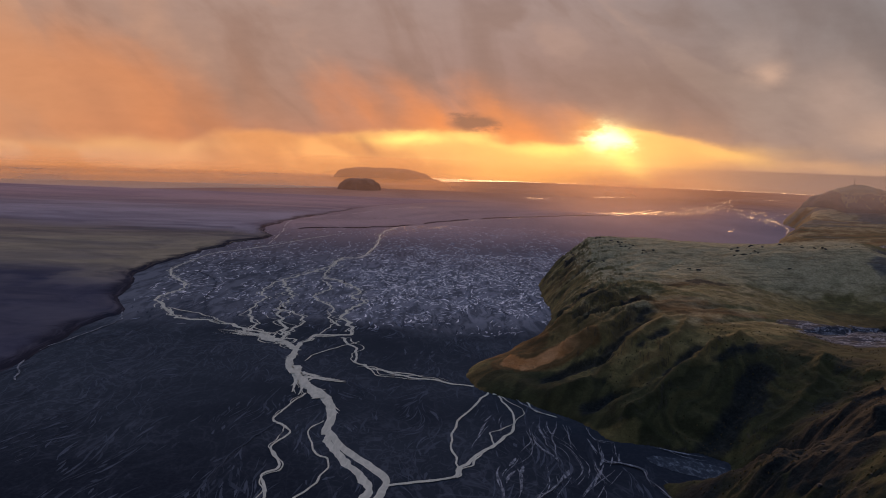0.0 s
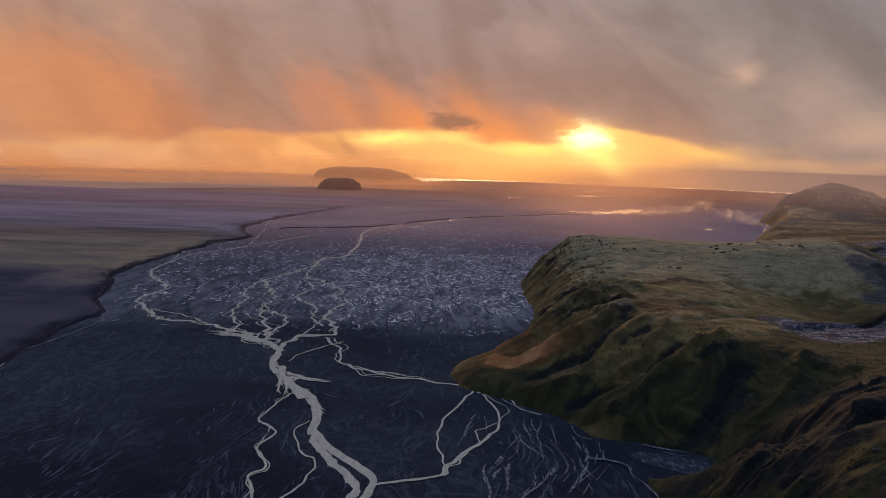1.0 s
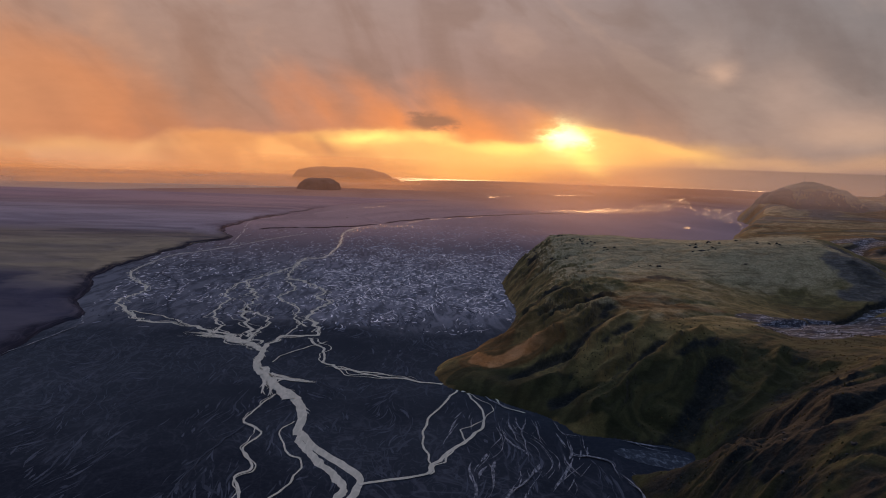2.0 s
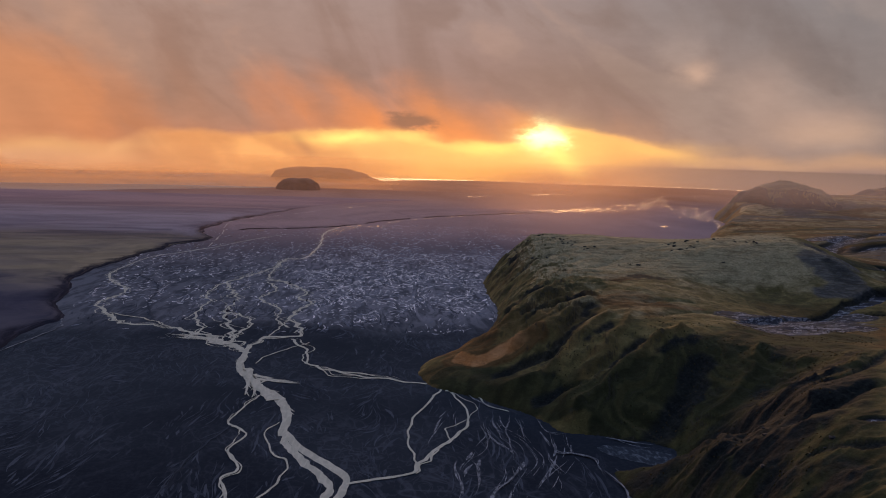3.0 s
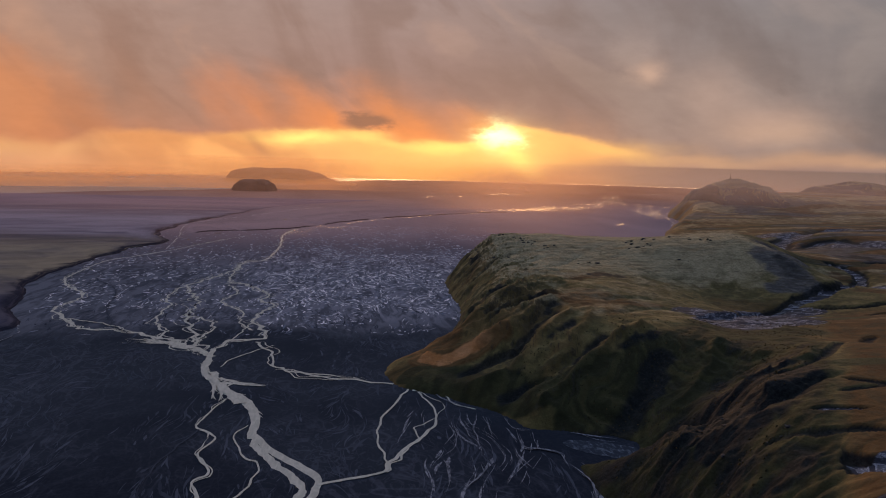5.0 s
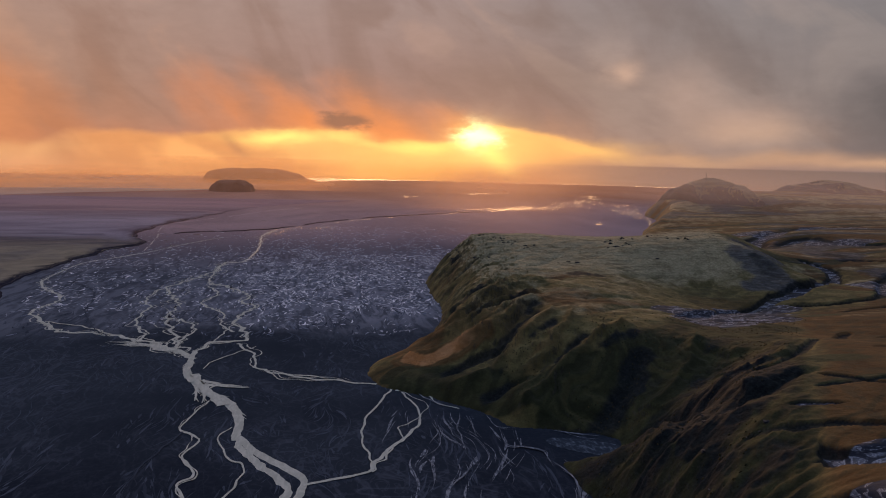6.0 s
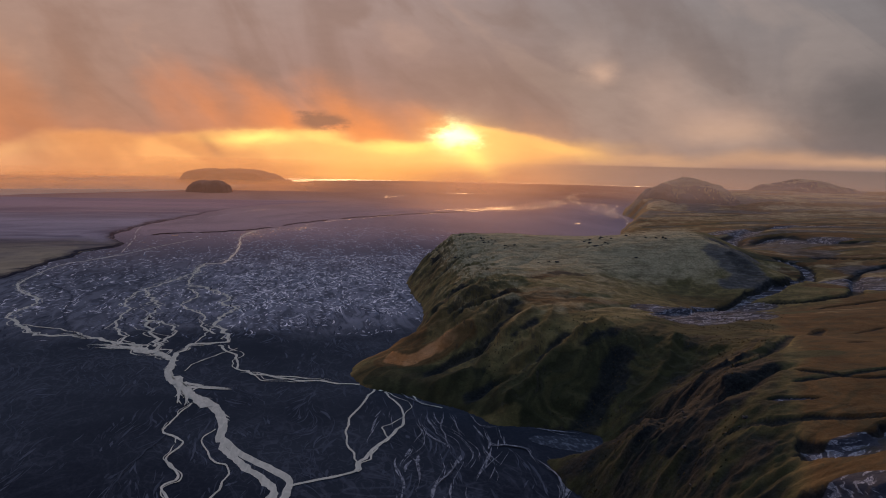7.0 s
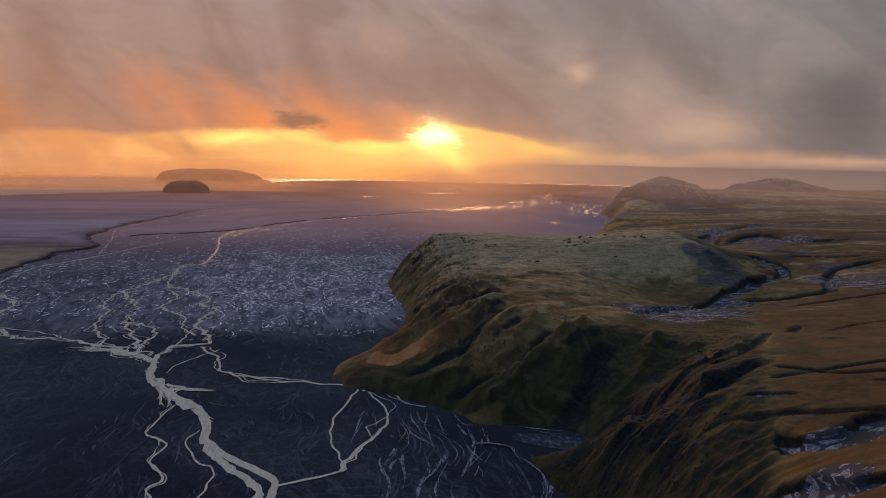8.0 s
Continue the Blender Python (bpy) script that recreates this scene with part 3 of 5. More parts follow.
# ---- the sand plain ----
def build_ground():
    r = np.concatenate([np.linspace(0, 1500, 60), np.linspace(1550, 4850, 40)])
    a = np.linspace(0, 2 * np.pi, 145)
    R, A = np.meshgrid(r, a, indexing="ij")
    X, Y = R * np.sin(A), R * np.cos(A)
    Z = (fbm(X * 0.004, Y * 0.004, 3) - 0.5) * 0.3 - 0.05
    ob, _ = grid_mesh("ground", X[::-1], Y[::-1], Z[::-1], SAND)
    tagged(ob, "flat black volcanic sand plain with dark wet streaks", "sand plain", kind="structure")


build_ground()


def build_sea():
    shore = spline([(-2600, 300), (-1500, 1500), (-1163, 2060), (-960, 2200), (-760, 2500), (-440, 2840), (-225, 3307), (126, 4400), (706, 4840), (1156, 4700), (1706, 4550), (2190, 4300), (2614, 3964), (3102, 3641), (4300, 2200)], 8)
    out = shore / np.linalg.norm(shore, axis=1)[:, None] * 4880
    t = np.linspace(0, 1, 12)[:, None, None]
    P = shore[None] * (1 - t) + out[None] * t
    P[0] += np.stack([fbm(shore[:, 1] * 0.01, shore[:, 0] * 0.01, 5) * 60 - 30] * 2, -1)
    ob, _ = grid_mesh("water", P[..., 0], P[..., 1], np.full(P.shape[:2], 0.4), SEA)
    tagged(ob, "calm grey sea beyond the sand plain reflecting the sunset", "sea", kind="structure")


build_sea()

# ---- the headland and the moor behind it ----
COAST = [(1200, 2350), (1010, 2176), (830, 1850), (778, 1680), (700, 1524), (600, 1348), (530, 1210), (450, 1100), (300, 985), (170, 900), (108, 790), (94, 680), (90, 593), (61, 490), (44, 468), (19, 433), (21, 399), (37, 382),
         (53, 366), (70, 345), (79, 326), (93, 321), (112, 313), (122, 303), (117, 291), (107, 278), (88, 281), (89, 240), (84, 190), (60, 120), (30, 40), (-40, -60), (-120, -300)]
LANDMASS = np.vstack([spline(COAST, 6), [(-120, -900), (4700, -900), (4700, 2700), (2500, 2900), (1500, 2500)]])
HEIGHTS = np.array([(145, 770, 44), (185, 740, 51), (225, 745, 50), (207, 630, 42), (280, 745, 48), (321, 728, 52), (350, 640, 59), (400, 700, 57), (372, 600, 51), (350, 525, 31), (440, 650, 22),
                    (158, 520, 37), (129, 452, 33), (205, 520, 36), (250, 600, 40), (292, 555, 26), (159, 355, 33), (140, 390, 32), (195, 400, 34), (218, 432, 31), (255, 442, 28), (300, 495, 19), (52, 440, 9),
                    (98, 510, 29), (104, 640, 31), (100, 440, 26)])
MOOR = np.array([(128, 250, 38), (168, 312, 24), (130, 285, 8), (233, 350, 36), (200, 300, 46), (118, 200, 45), (170, 230, 52), (150, 182, 52), (110, 120, 56), (60, 60, 62), (258, 300, 42), (310, 395, 36),
                 (374, 535, 34), (420, 600, 24), (94, 232, 20), (150, 280, 32), (89, 180, 32), (500, 560, 30), (620, 740, 36), (640, 960, 38), (520, 880, 20), (724, 1100, 30), (1190, 1350, 33), (900, 1000, 34),
                 (800, 500, 50), (400, 200, 58), (1500, 800, 50), (300, 0, 64), (2500, 1500, 40), (2500, 0, 60), (400, 1000, 6),
                 (840, 1520, 32), (950, 1500, 34), (990, 1600, 40), (1130, 1760, 62), (1300, 1900, 66), (1520, 2080, 55), (1800, 2350, 43), (2200, 2400, 44), (1250, 1550, 44), (1500, 1650, 48), (700, 1350, 30), (1900, 1900, 46), (1020, 1640, 62), (930, 1580, 44), (1300, 2300, 38), (2400, 2000, 44)])


# streams and cut banks: depth, half width, stoniness, course
CUTS = []


def stream(depth, half, stony, *course):
    CUTS.append((depth, half, stony, list(course)))


stream(1.8, 2.0, 0.3, (116, 198), (123, 192), (129, 185), (138, 181), (146, 176), (160, 171), (185, 165))
stream(2.6, 6.5, 1.2, (126, 178), (124, 165), (129, 156), (141, 158), (156, 165), (185, 158))
stream(1.4, 1.6, 0.8, (133, 202), (143, 197), (150, 195))
stream(2.4, 4.5, 1.2, (102, 152), (106, 139), (109, 128), (117, 122), (140, 112))
stream(2.6, 2.4, 0.1, (152, 256), (163, 252), (178, 262), (205, 290), (246, 329), (273, 353))
stream(1.5, 2.2, 0.1, (160, 228), (168, 219), (174, 208), (195, 204), (240, 200))
stream(8, 15, 0, (121, 300), (132, 284), (133, 262), (129, 240), (138, 228), (156, 232), (165, 233))
stream(4, 9, 1.1, (200, 412), (243, 447), (290, 490), (328, 512), (357, 522), (407, 554))
stream(3, 8, 1.0, (345, 527), (387, 541), (440, 600), (487, 655), (489, 683), (477, 714))
stream(3.5, 5, 0.3, (328, 500), (344, 481), (373, 478), (407, 492), (460, 560), (515, 623), (543, 635), (600, 650))
stream(5, 20, 1.0, (540, 860), (571, 938), (609, 960), (700, 1040), (794, 1131))
stream(4, 16, 0.9, (560, 860), (578, 880), (627, 900), (636, 857), (645, 817), (700, 800))
stream(2.5, 4, 0, (520, 700), (542, 704), (566, 691), (600, 675))
stream(3.5, 8, 0.1, (727, 1105), (820, 1120), (950, 1180), (1200, 1200))
stream(1.2, 1.4, 0, (176, 196), (205, 190), (240, 186))
stream(1.3, 1.6, 0.2, (150, 214), (170, 213), (196, 216), (230, 222))
stream(1.4, 1.8, 0.1, (212, 262), (250, 278), (300, 292), (360, 300))
stream(1.2, 1.5, 0, (268, 330), (310, 342), (370, 350))
stream(1.6, 2.6, 0.2, (330, 442), (380, 448), (440, 462), (520, 470))
# spurs of the headland (up) and the gullies between them (down): height, half width, course
SPURS = []


def spur_line(height, half, *course):
    SPURS.append((height, half, list(course)))


spur_line(6.5, 9, (126, 471), (91, 429), (66, 420), (42, 424))
spur_line(6, 8, (130, 431), (90, 384), (67, 372), (55, 372))
spur_line(7.5, 9, (152, 379), (120, 363), (98, 345), (86, 334))
spur_line(6, 9, (178, 345), (156, 318), (133, 306))
spur_line(5, 8, (122, 518), (89, 472), (66, 446))
spur_line(-6, 7, (123, 440), (89, 406), (59, 394))
spur_line(-6.5, 8, (134, 385), (100, 363), (73, 355))
spur_line(-6, 11, (152, 348), (132, 327), (118, 313))
spur_line(-5, 7, (112, 530), (94, 517), (67, 474))
spur_line(-2.2, 3, (121, 577), (145, 590), (172, 607), (201, 637))
spur_line(-1.6, 2.5, (135, 523), (164, 543), (175, 523))
spur_line(-2.4, 3, (166, 469), (183, 473), (200, 473))
spur_line(-3, 4.5, (158, 425), (180, 440), (199, 448))
spur_line(4, 8, (144, 431), (118, 383), (100, 366), (84, 342))
spur_line(-4, 6, (118, 455), (104, 428), (92, 400), (80, 375))


def landform(x, y):
    """Height of a smooth surface through the spot heights."""
    pts = np.vstack([HEIGHTS, MOOR])
    kern = lambda r: np.sqrt(r * r + 20.0 ** 2)
    d = np.hypot(pts[:, None, 0] - pts[None, :, 0], pts[:, None, 1] - pts[None, :, 1])
    mean = pts[:, 2].mean()
    w = np.linalg.solve(kern(d) - np.eye(len(pts)) * 2.0, pts[:, 2] - mean)
    z = np.full(x.shape, mean)
    for (px, py, _), k in zip(pts, w):
        z = z + k * kern(np.hypot(x - px, y - py))
    return np.clip(z, 3, 72)


SURVEY = []


def height_at(x, y):
    """Height of the land under a point."""
    gx, gy, Z = SURVEY
    i, j = np.clip(np.searchsorted(gx, x) - 1, 0, len(gx) - 2), np.clip(np.searchsorted(gy, y) - 1, 0, len(gy) - 2)
    u, v = (x - gx[i]) / (gx[i + 1] - gx[i]), (y - gy[j]) / (gy[j + 1] - gy[j])
    return (Z[j, i] * (1 - u) + Z[j, i + 1] * u) * (1 - v) + (Z[j + 1, i] * (1 - u) + Z[j + 1, i + 1] * u) * v


def build_headland():
    gx = np.concatenate([np.arange(10, 60, 2.0), np.arange(60, 95, 1.3), np.arange(95, 190, 0.75), np.arange(190, 300, 1.3), np.arange(300, 430, 2.0), 430 + 2.0 * (1.045 ** np.arange(1, 112) - 1) / 0.045])
    gx = np.concatenate([np.linspace(-300, 5, 40), gx[gx < 4600]])
    gy = np.concatenate([np.linspace(-600, 90, 30), np.arange(95, 250, 0.75), np.arange(250, 340, 1.3), np.arange(340, 860, 2.0)])
    far = 860 + 2.2 * (1.04 ** np.arange(1, 120) - 1) / 0.04
    gy = np.concatenate([gy, far[far < 2900]])
    X, Y = np.meshgrid(gx, gy)
    d, way = line_distance(X, Y, LANDMASS, True)
    d = np.where(inside(X, Y, LANDMASS), d, -d)
    d = d + (fbm(X * 0.05, Y * 0.05, 11) - 0.5) * 8 * step(d, -20, 5)
    P = landform(X, Y)
    width = 12 + P * 0.75
    rise = np.clip(d / width, 0, 1)
    Z = P * (1 - (1 - rise) ** (1.9 - 0.65 * step(Y, 500, 620)))
    # spurs and gullies that run down the flanks, hummocks on top
    bend = way + (fbm(X * 0.03, Y * 0.03, 17) - 0.5) * 26 + d * 0.35
    flank = step(d, 1, 16) * (1 - step(d, 45, 95))
    spur = fbm(bend / 26, d / 160, 21, 4, True)
    fields = step(X - (128 + (Y - 185) * 0.66), -10, 16) * (1 - step(Y, 480, 640)) + step(X, 430, 480) * step(Y, 480, 640)
    moor = np.maximum(step(X, 105, 135) * (1 - step(Y, 235, 290)), 1.15 * fields * (1 - step(Y, 300, 420)))
    # smooth faces that fan out towards the sand; this mask also paints their shade
    heath_shade = np.zeros_like(Z)
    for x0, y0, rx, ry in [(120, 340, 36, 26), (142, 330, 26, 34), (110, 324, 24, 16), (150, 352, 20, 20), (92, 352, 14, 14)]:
        heath_shade = np.maximum(heath_shade, 1 - step(np.hypot((X - x0) / rx, (Y - y0) / ry), 0.62, 1.1))
    calm = 1 - 0.75 * heath_shade
    Z += (spur - 0.68) * 9 * calm * flank * step(P, 8, 24) * (1 - 0.85 * moor)
    rib = fbm(bend / 9.5, d / 70, 27, 4, True)
    Z += (rib - 0.66) * 4.6 * calm * flank * step(P, 8, 24) * (1 - 0.8 * moor)
    Z += (fbm(X * 0.13, Y * 0.13, 29, 4, True) - 0.66) * 2.2 * calm * flank * step(P, 12, 28) * (1 - 0.8 * np.minimum(1, moor))
    Z += (fbm(X * 0.02, Y * 0.02, 31, 5) - 0.5) * 5 * calm * step(d, 10, 60) * (1 - 0.8 * fields)
    Z += (fbm(X * 0.085, Y * 0.085, 41, 5, True) - 0.6) * 1.7 * calm * step(d, 3, 12) * (1 - 0.88 * fields)
    BX, BY = X + (fbm(X * 0.05, Y * 0.05, 85) - 0.5) * 9, Y + (fbm(X * 0.05, Y * 0.05, 87) - 0.5) * 9
    fray_x, fray_y = (fbm(X * 0.22, Y * 0.22, 113, 3) - 0.5) * 3.4, (fbm(X * 0.22, Y * 0.22, 115, 3) - 0.5) * 3.4
    CX, CY = X + fray_x + (BX - X) * (0.35 + 0.65 * step(Y, 250, 330)), Y + fray_y + (BY - Y) * (0.35 + 0.65 * step(Y, 250, 330))
    across = X * 0.65 - Y * 0.75 + (fbm(X * 0.025, Y * 0.025, 101, 3) - 0.5) * 30
    down = X * 0.75 + Y * 0.65
    apex_turn, apex_far = np.arctan2(Y - 392, X - 152), np.hypot(X - 152, Y - 392)
    wander = (fbm(X * 0.03, Y * 0.03, 107, 3) - 0.5) * 0.7
    left = flank * step(Y, 345, 390) * (1 - step(Y, 510, 610)) * step(P, 8, 22) * (1 - np.minimum(1, fields))
    furrow = fbm(across / 13, down / 75, 103, 4, True)
    Z += (furrow - 0.62) * 13 * left * calm
    Z += (fbm(across / 4.6, down / 26, 105, 4, True) - 0.62) * 4.2 * left * calm
    Z += (fbm(X * 0.16, Y * 0.16, 117, 4, True) - 0.62) * 2.2 * left * calm * step(0.60 - furrow, -0.05, 0.12)
    rays = fbm((apex_turn + wander) * 5.5, apex_far / 60, 109, 4, True)
    Z += (rays - 0.62) * 5.0 * heath_shade * step(apex_far, 15, 45)
    for amp, half, nodes in SPURS:
        e = line_distance(BX, BY, spline(nodes, 3))
        Z += 0.85 * amp * np.exp(-e / half * 1.25) * step(d, 0, 14)
    # cut banks of the streams on the moor
    wet, dark = np.zeros_like(Z), np.zeros_like(Z)
    for depth, half, stony, nodes in CUTS:
        course, loose = spline(nodes, 3), min(1.0, half / 4.5)
        e, at_s = line_distance(X + (CX - X) * loose, Y + (CY - Y) * loose, course, True)
        long = np.linalg.norm(np.diff(course, axis=0), axis=1).sum()
        e = e / (0.55 + 0.9 * fbm(at_s / (half * 3 + 6), at_s * 0 + depth, int(long), 3)) + half * (1 - step(np.minimum(at_s, long - at_s), -0.1, half * 3))
        Z -= (0.6 if half < 2.5 else 1.0) * depth * (1 - step(e, half * (0.2 if depth > 5 else 0.65), half * (1.4 if depth > 5 else 1.1)))
        # the banks' shade, painted as a dark band along each cut
        dark = np.maximum(dark, (0.75 if half < 2.5 else 1.0) * (1 - step(e, half * 0.75, half * 1.2)))
        wet = np.maximum(wet, stony * (1 - step(e, half * 0.3, half * 0.8)))
    Z = np.where(d < 0, -1.0 + np.maximum(d, -3) * 0.3, np.maximum(Z, 0.05))
    SURVEY.extend([gx, gy, Z])
    ob, used = grid_mesh("headland", X, Y, Z, LAND, d > 0)
    # cover: dry grass, pale moss (and painted far haze), gravel
    dry = step(fbm(X * 0.012, Y * 0.012, 51, 5), 0.45, 0.62) * 0.45 + 0.65 * step(X - (138 + (Y - 185) * 0.66), -9, 9) * (1 - step(Y, 400, 520)) + 0.5 * step(X, 420, 520)
    dry = np.maximum(dry, 1.2 * (1 - step(np.hypot((X - 47) / 26, (Y - 452) / 34), 0.5, 1.0)))
    moss_haze = 1.25 * step(Z, 22, 34) * step(Y, 470, 640) * (1 - step(X, 340, 420))
    moss_haze = np.maximum(moss_haze, 0.48 * step(Z, 26, 34) * step(Y, 370, 440) * (1 - step(X, 330, 400)))
    for x0, y0, rx, ry in [(106, 560, 20, 70), (112, 690, 16, 60), (100, 480, 16, 30)]:
        moss_haze = np.maximum(moss_haze, 0.5 * (1 - step(np.hypot((X - x0) / rx, (Y - y0) / ry), 0.5, 1.2)))
    for x0, y0, rx, ry in [(235, 445, 40, 22), (300, 485, 40, 22), (222, 406, 28, 34), (245, 430, 36, 24), (275, 455, 40, 26), (250, 422, 44, 34), (630, 1000, 60, 40), (640, 850, 60, 30), (820, 1110, 80, 26), (455, 520, 42, 50), (480, 590, 36, 30), (135, 158, 14, 9), (112, 134, 10, 9)]:
        wet = np.maximum(wet, 1.15 * (1 - step(np.hypot((X - x0) / rx, (Y - y0) / ry), 0.5, 1.15)))
    # distance haze painted on the far rise with the pale moss tone
    moss_haze = np.maximum(moss_haze, 0.85 * step(Y, 1050, 1450) * step(fbm(X * 0.004, Y * 0.012, 123, 4), 0.36, 0.56))
    rough = (fbm(X * 0.06, Y * 0.06, 91) - 0.5) * 2.4
    # dark scrub and rock in patches; shade painted down the gullies and the ravine
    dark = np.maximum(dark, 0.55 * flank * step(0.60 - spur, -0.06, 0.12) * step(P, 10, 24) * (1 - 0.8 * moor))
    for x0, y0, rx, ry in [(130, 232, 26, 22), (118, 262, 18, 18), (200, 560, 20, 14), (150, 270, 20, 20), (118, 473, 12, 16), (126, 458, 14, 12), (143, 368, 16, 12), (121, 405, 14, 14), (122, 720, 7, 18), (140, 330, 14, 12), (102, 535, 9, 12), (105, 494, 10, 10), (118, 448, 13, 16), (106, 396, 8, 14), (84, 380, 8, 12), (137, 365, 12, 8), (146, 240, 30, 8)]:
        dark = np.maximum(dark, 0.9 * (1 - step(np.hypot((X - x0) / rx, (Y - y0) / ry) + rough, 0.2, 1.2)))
    # the near slope's shade, painted with the dark tone
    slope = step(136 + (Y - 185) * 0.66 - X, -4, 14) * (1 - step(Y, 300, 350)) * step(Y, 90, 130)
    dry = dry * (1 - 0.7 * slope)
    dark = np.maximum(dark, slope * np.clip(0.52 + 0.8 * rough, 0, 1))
    for x0, y0, rx, ry in [(188, 336, 16, 14), (360, 570, 14, 40), (395, 665, 12, 22)]:
        dark = np.maximum(dark, 0.6 * (1 - step(np.hypot((X - x0) / rx, (Y - y0) / ry) + rough * 0.9, 0.3, 1.4)))
    for x0, y0, rx, ry in [(545, 735, 22, 30), (640, 790, 40, 22), (850, 1070, 90, 20), (880, 900, 90, 24), (560, 870, 30, 20), (470, 545, 16, 30)]:
        dark = np.maximum(dark, 0.85 * (1 - step(np.hypot((X - x0) / rx, (Y - y0) / ry) + rough * 0.6, 0.4, 1.2)))
    for x0, y0, rx, ry in [(490, 725, 25, 18), (468, 655, 14, 18), (575, 700, 45, 12), (405, 520, 28, 12), (340, 430, 90, 28), (175, 555, 22, 16), (150, 470, 30, 34), (180, 455, 22, 8)]:
        dry = np.maximum(dry, 0.85 * (1 - step(np.hypot((X - x0) / rx, (Y - y0) / ry) + rough * 0.4, 0.5, 1.2)))
    # drier, paler grass on the spurs; the gullies' shade painted dark
    for amp, half, nodes in SPURS:
        e = line_distance(BX, BY, spline(nodes, 3))
        if amp > 0:
            dry = np.maximum(dry, 0.4 * (1 - step(e, half * 0.25, half * 0.9)))
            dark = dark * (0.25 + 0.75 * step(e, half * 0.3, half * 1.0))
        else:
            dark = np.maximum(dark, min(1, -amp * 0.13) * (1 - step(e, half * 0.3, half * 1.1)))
    # the tip is brightened in colour where the sun would strike it
    tip = line_distance(BX, BY, spline([(82, 423), (66, 415), (52, 412), (41, 420)], 3))
    dry = np.maximum(dry, 1.0 * (1 - step(tip, 5, 15)))
    dark = dark * step(tip, 3, 12)
    # shade painted between the ribs
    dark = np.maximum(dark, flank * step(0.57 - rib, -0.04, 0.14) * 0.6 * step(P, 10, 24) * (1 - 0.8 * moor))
    streak = fbm(bend / 6, d / 55, 97, 4) * (0.4 + 0.6 * flank) + 0.5 * (0.6 - 0.6 * flank)
    slant = fbm(across / 5, down / 50, 99, 4)
    streak = streak + (slant - streak) * left
    streak = streak + (fbm((apex_turn + wander) * 11, apex_far / 70, 111, 4) - streak) * heath_shade
    # shade painted along the furrows
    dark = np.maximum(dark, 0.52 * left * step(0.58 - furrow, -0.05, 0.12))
    streak = np.maximum(streak, 0.75 * (1 - step(tip, 5, 16)))
    sa = ob.data.attributes.new("streak", "FLOAT", "POINT")
    sa.data.foreach_set("value", streak.reshape(-1)[used].astype(np.float32))
    sunlit_tip = (1 - step(tip, 3.5, 7)) * (1 - 0.7 * step(X, 60, 84))
    slate_shade, green = np.zeros_like(Z), np.zeros_like(Z)
    # first four: blue-grey shade painted right of the summit; then slate flats
    for x0, y0, rx, ry in [(356, 575, 20, 46), (395, 655, 18, 30), (346, 540, 26, 18), (378, 610, 16, 40), (600, 850, 75, 62), (545, 742, 36, 42), (500, 555, 46, 40), (535, 640, 30, 26), (720, 945, 80, 22), (440, 560, 24, 40), (860, 1080, 110, 30), (720, 720, 70, 26), (640, 600, 60, 22)]:
        slate_shade = np.maximum(slate_shade, 1 - step(np.hypot((X - x0) / rx, (Y - y0) / ry) + rough * 0.4, 0.4, 1.35))
    for x0, y0, rx, ry in [(182, 246, 15, 9), (174, 215, 26, 4), (470, 520, 50, 18), (300, 430, 30, 16), (200, 372, 30, 14), (186, 352, 26, 16)]:
        green = np.maximum(green, 1 - step(np.hypot((X - x0) / rx, (Y - y0) / ry) + rough * 0.3, 0.5, 1.2))
    slate_shade = np.maximum(slate_shade, 0.85 * step(fbm(X * 0.005, Y * 0.014, 119, 4), 0.48, 0.60) * step(Y, 1250, 1450))
    # the near slope, darkened through the same mask for its shade
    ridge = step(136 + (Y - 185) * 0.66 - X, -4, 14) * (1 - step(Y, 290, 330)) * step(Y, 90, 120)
    bands = fbm(X * 0.0045 + 3, Y * 0.019, 121, 4)
    far_moor = step(X, 400, 460) * step(Y, 420, 520) * (1 - step(Y, 1350, 1600))
    heath_shade = np.maximum(heath_shade, 0.8 * far_moor * step(bands, 0.52, 0.58))
    slate_shade = np.maximum(slate_shade, 0.8 * far_moor * step(bands, 0.59, 0.64))
    heath_shade = np.maximum(heath_shade, ridge)
    # paler bands on the far moor through the same mask
    moss_haze = np.maximum(moss_haze, 0.62 * far_moor * step(bands, 0.52, 0.40))
    # shade at the foot of the spur, painted dark
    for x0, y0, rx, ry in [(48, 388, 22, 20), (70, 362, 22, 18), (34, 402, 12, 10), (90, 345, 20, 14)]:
        heath_shade = np.maximum(heath_shade, 1 - step(np.hypot((X - x0) / rx, (Y - y0) / ry) + rough * 0.2, 0.7, 1.15))
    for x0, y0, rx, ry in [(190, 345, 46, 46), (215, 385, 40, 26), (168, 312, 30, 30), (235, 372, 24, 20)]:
        heath_shade = np.maximum(heath_shade, 0.75 * (1 - step(np.hypot((X - x0) / rx, (Y - y0) / ry) + rough * 0.2, 0.6, 1.15)))
    # the ravine's shade, painted nearly black
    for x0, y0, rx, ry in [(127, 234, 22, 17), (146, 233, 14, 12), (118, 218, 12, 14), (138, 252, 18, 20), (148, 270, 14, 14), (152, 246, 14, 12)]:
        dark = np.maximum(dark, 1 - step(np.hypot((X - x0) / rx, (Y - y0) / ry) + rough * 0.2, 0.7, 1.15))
    # shade painted into the hollows between the spurs
    heath_shade = np.maximum(heath_shade, 0.55 * flank * step(P, 10, 24) * step(0.64 - spur, -0.08, 0.10) * (1 - 0.8 * np.minimum(1, moor)))
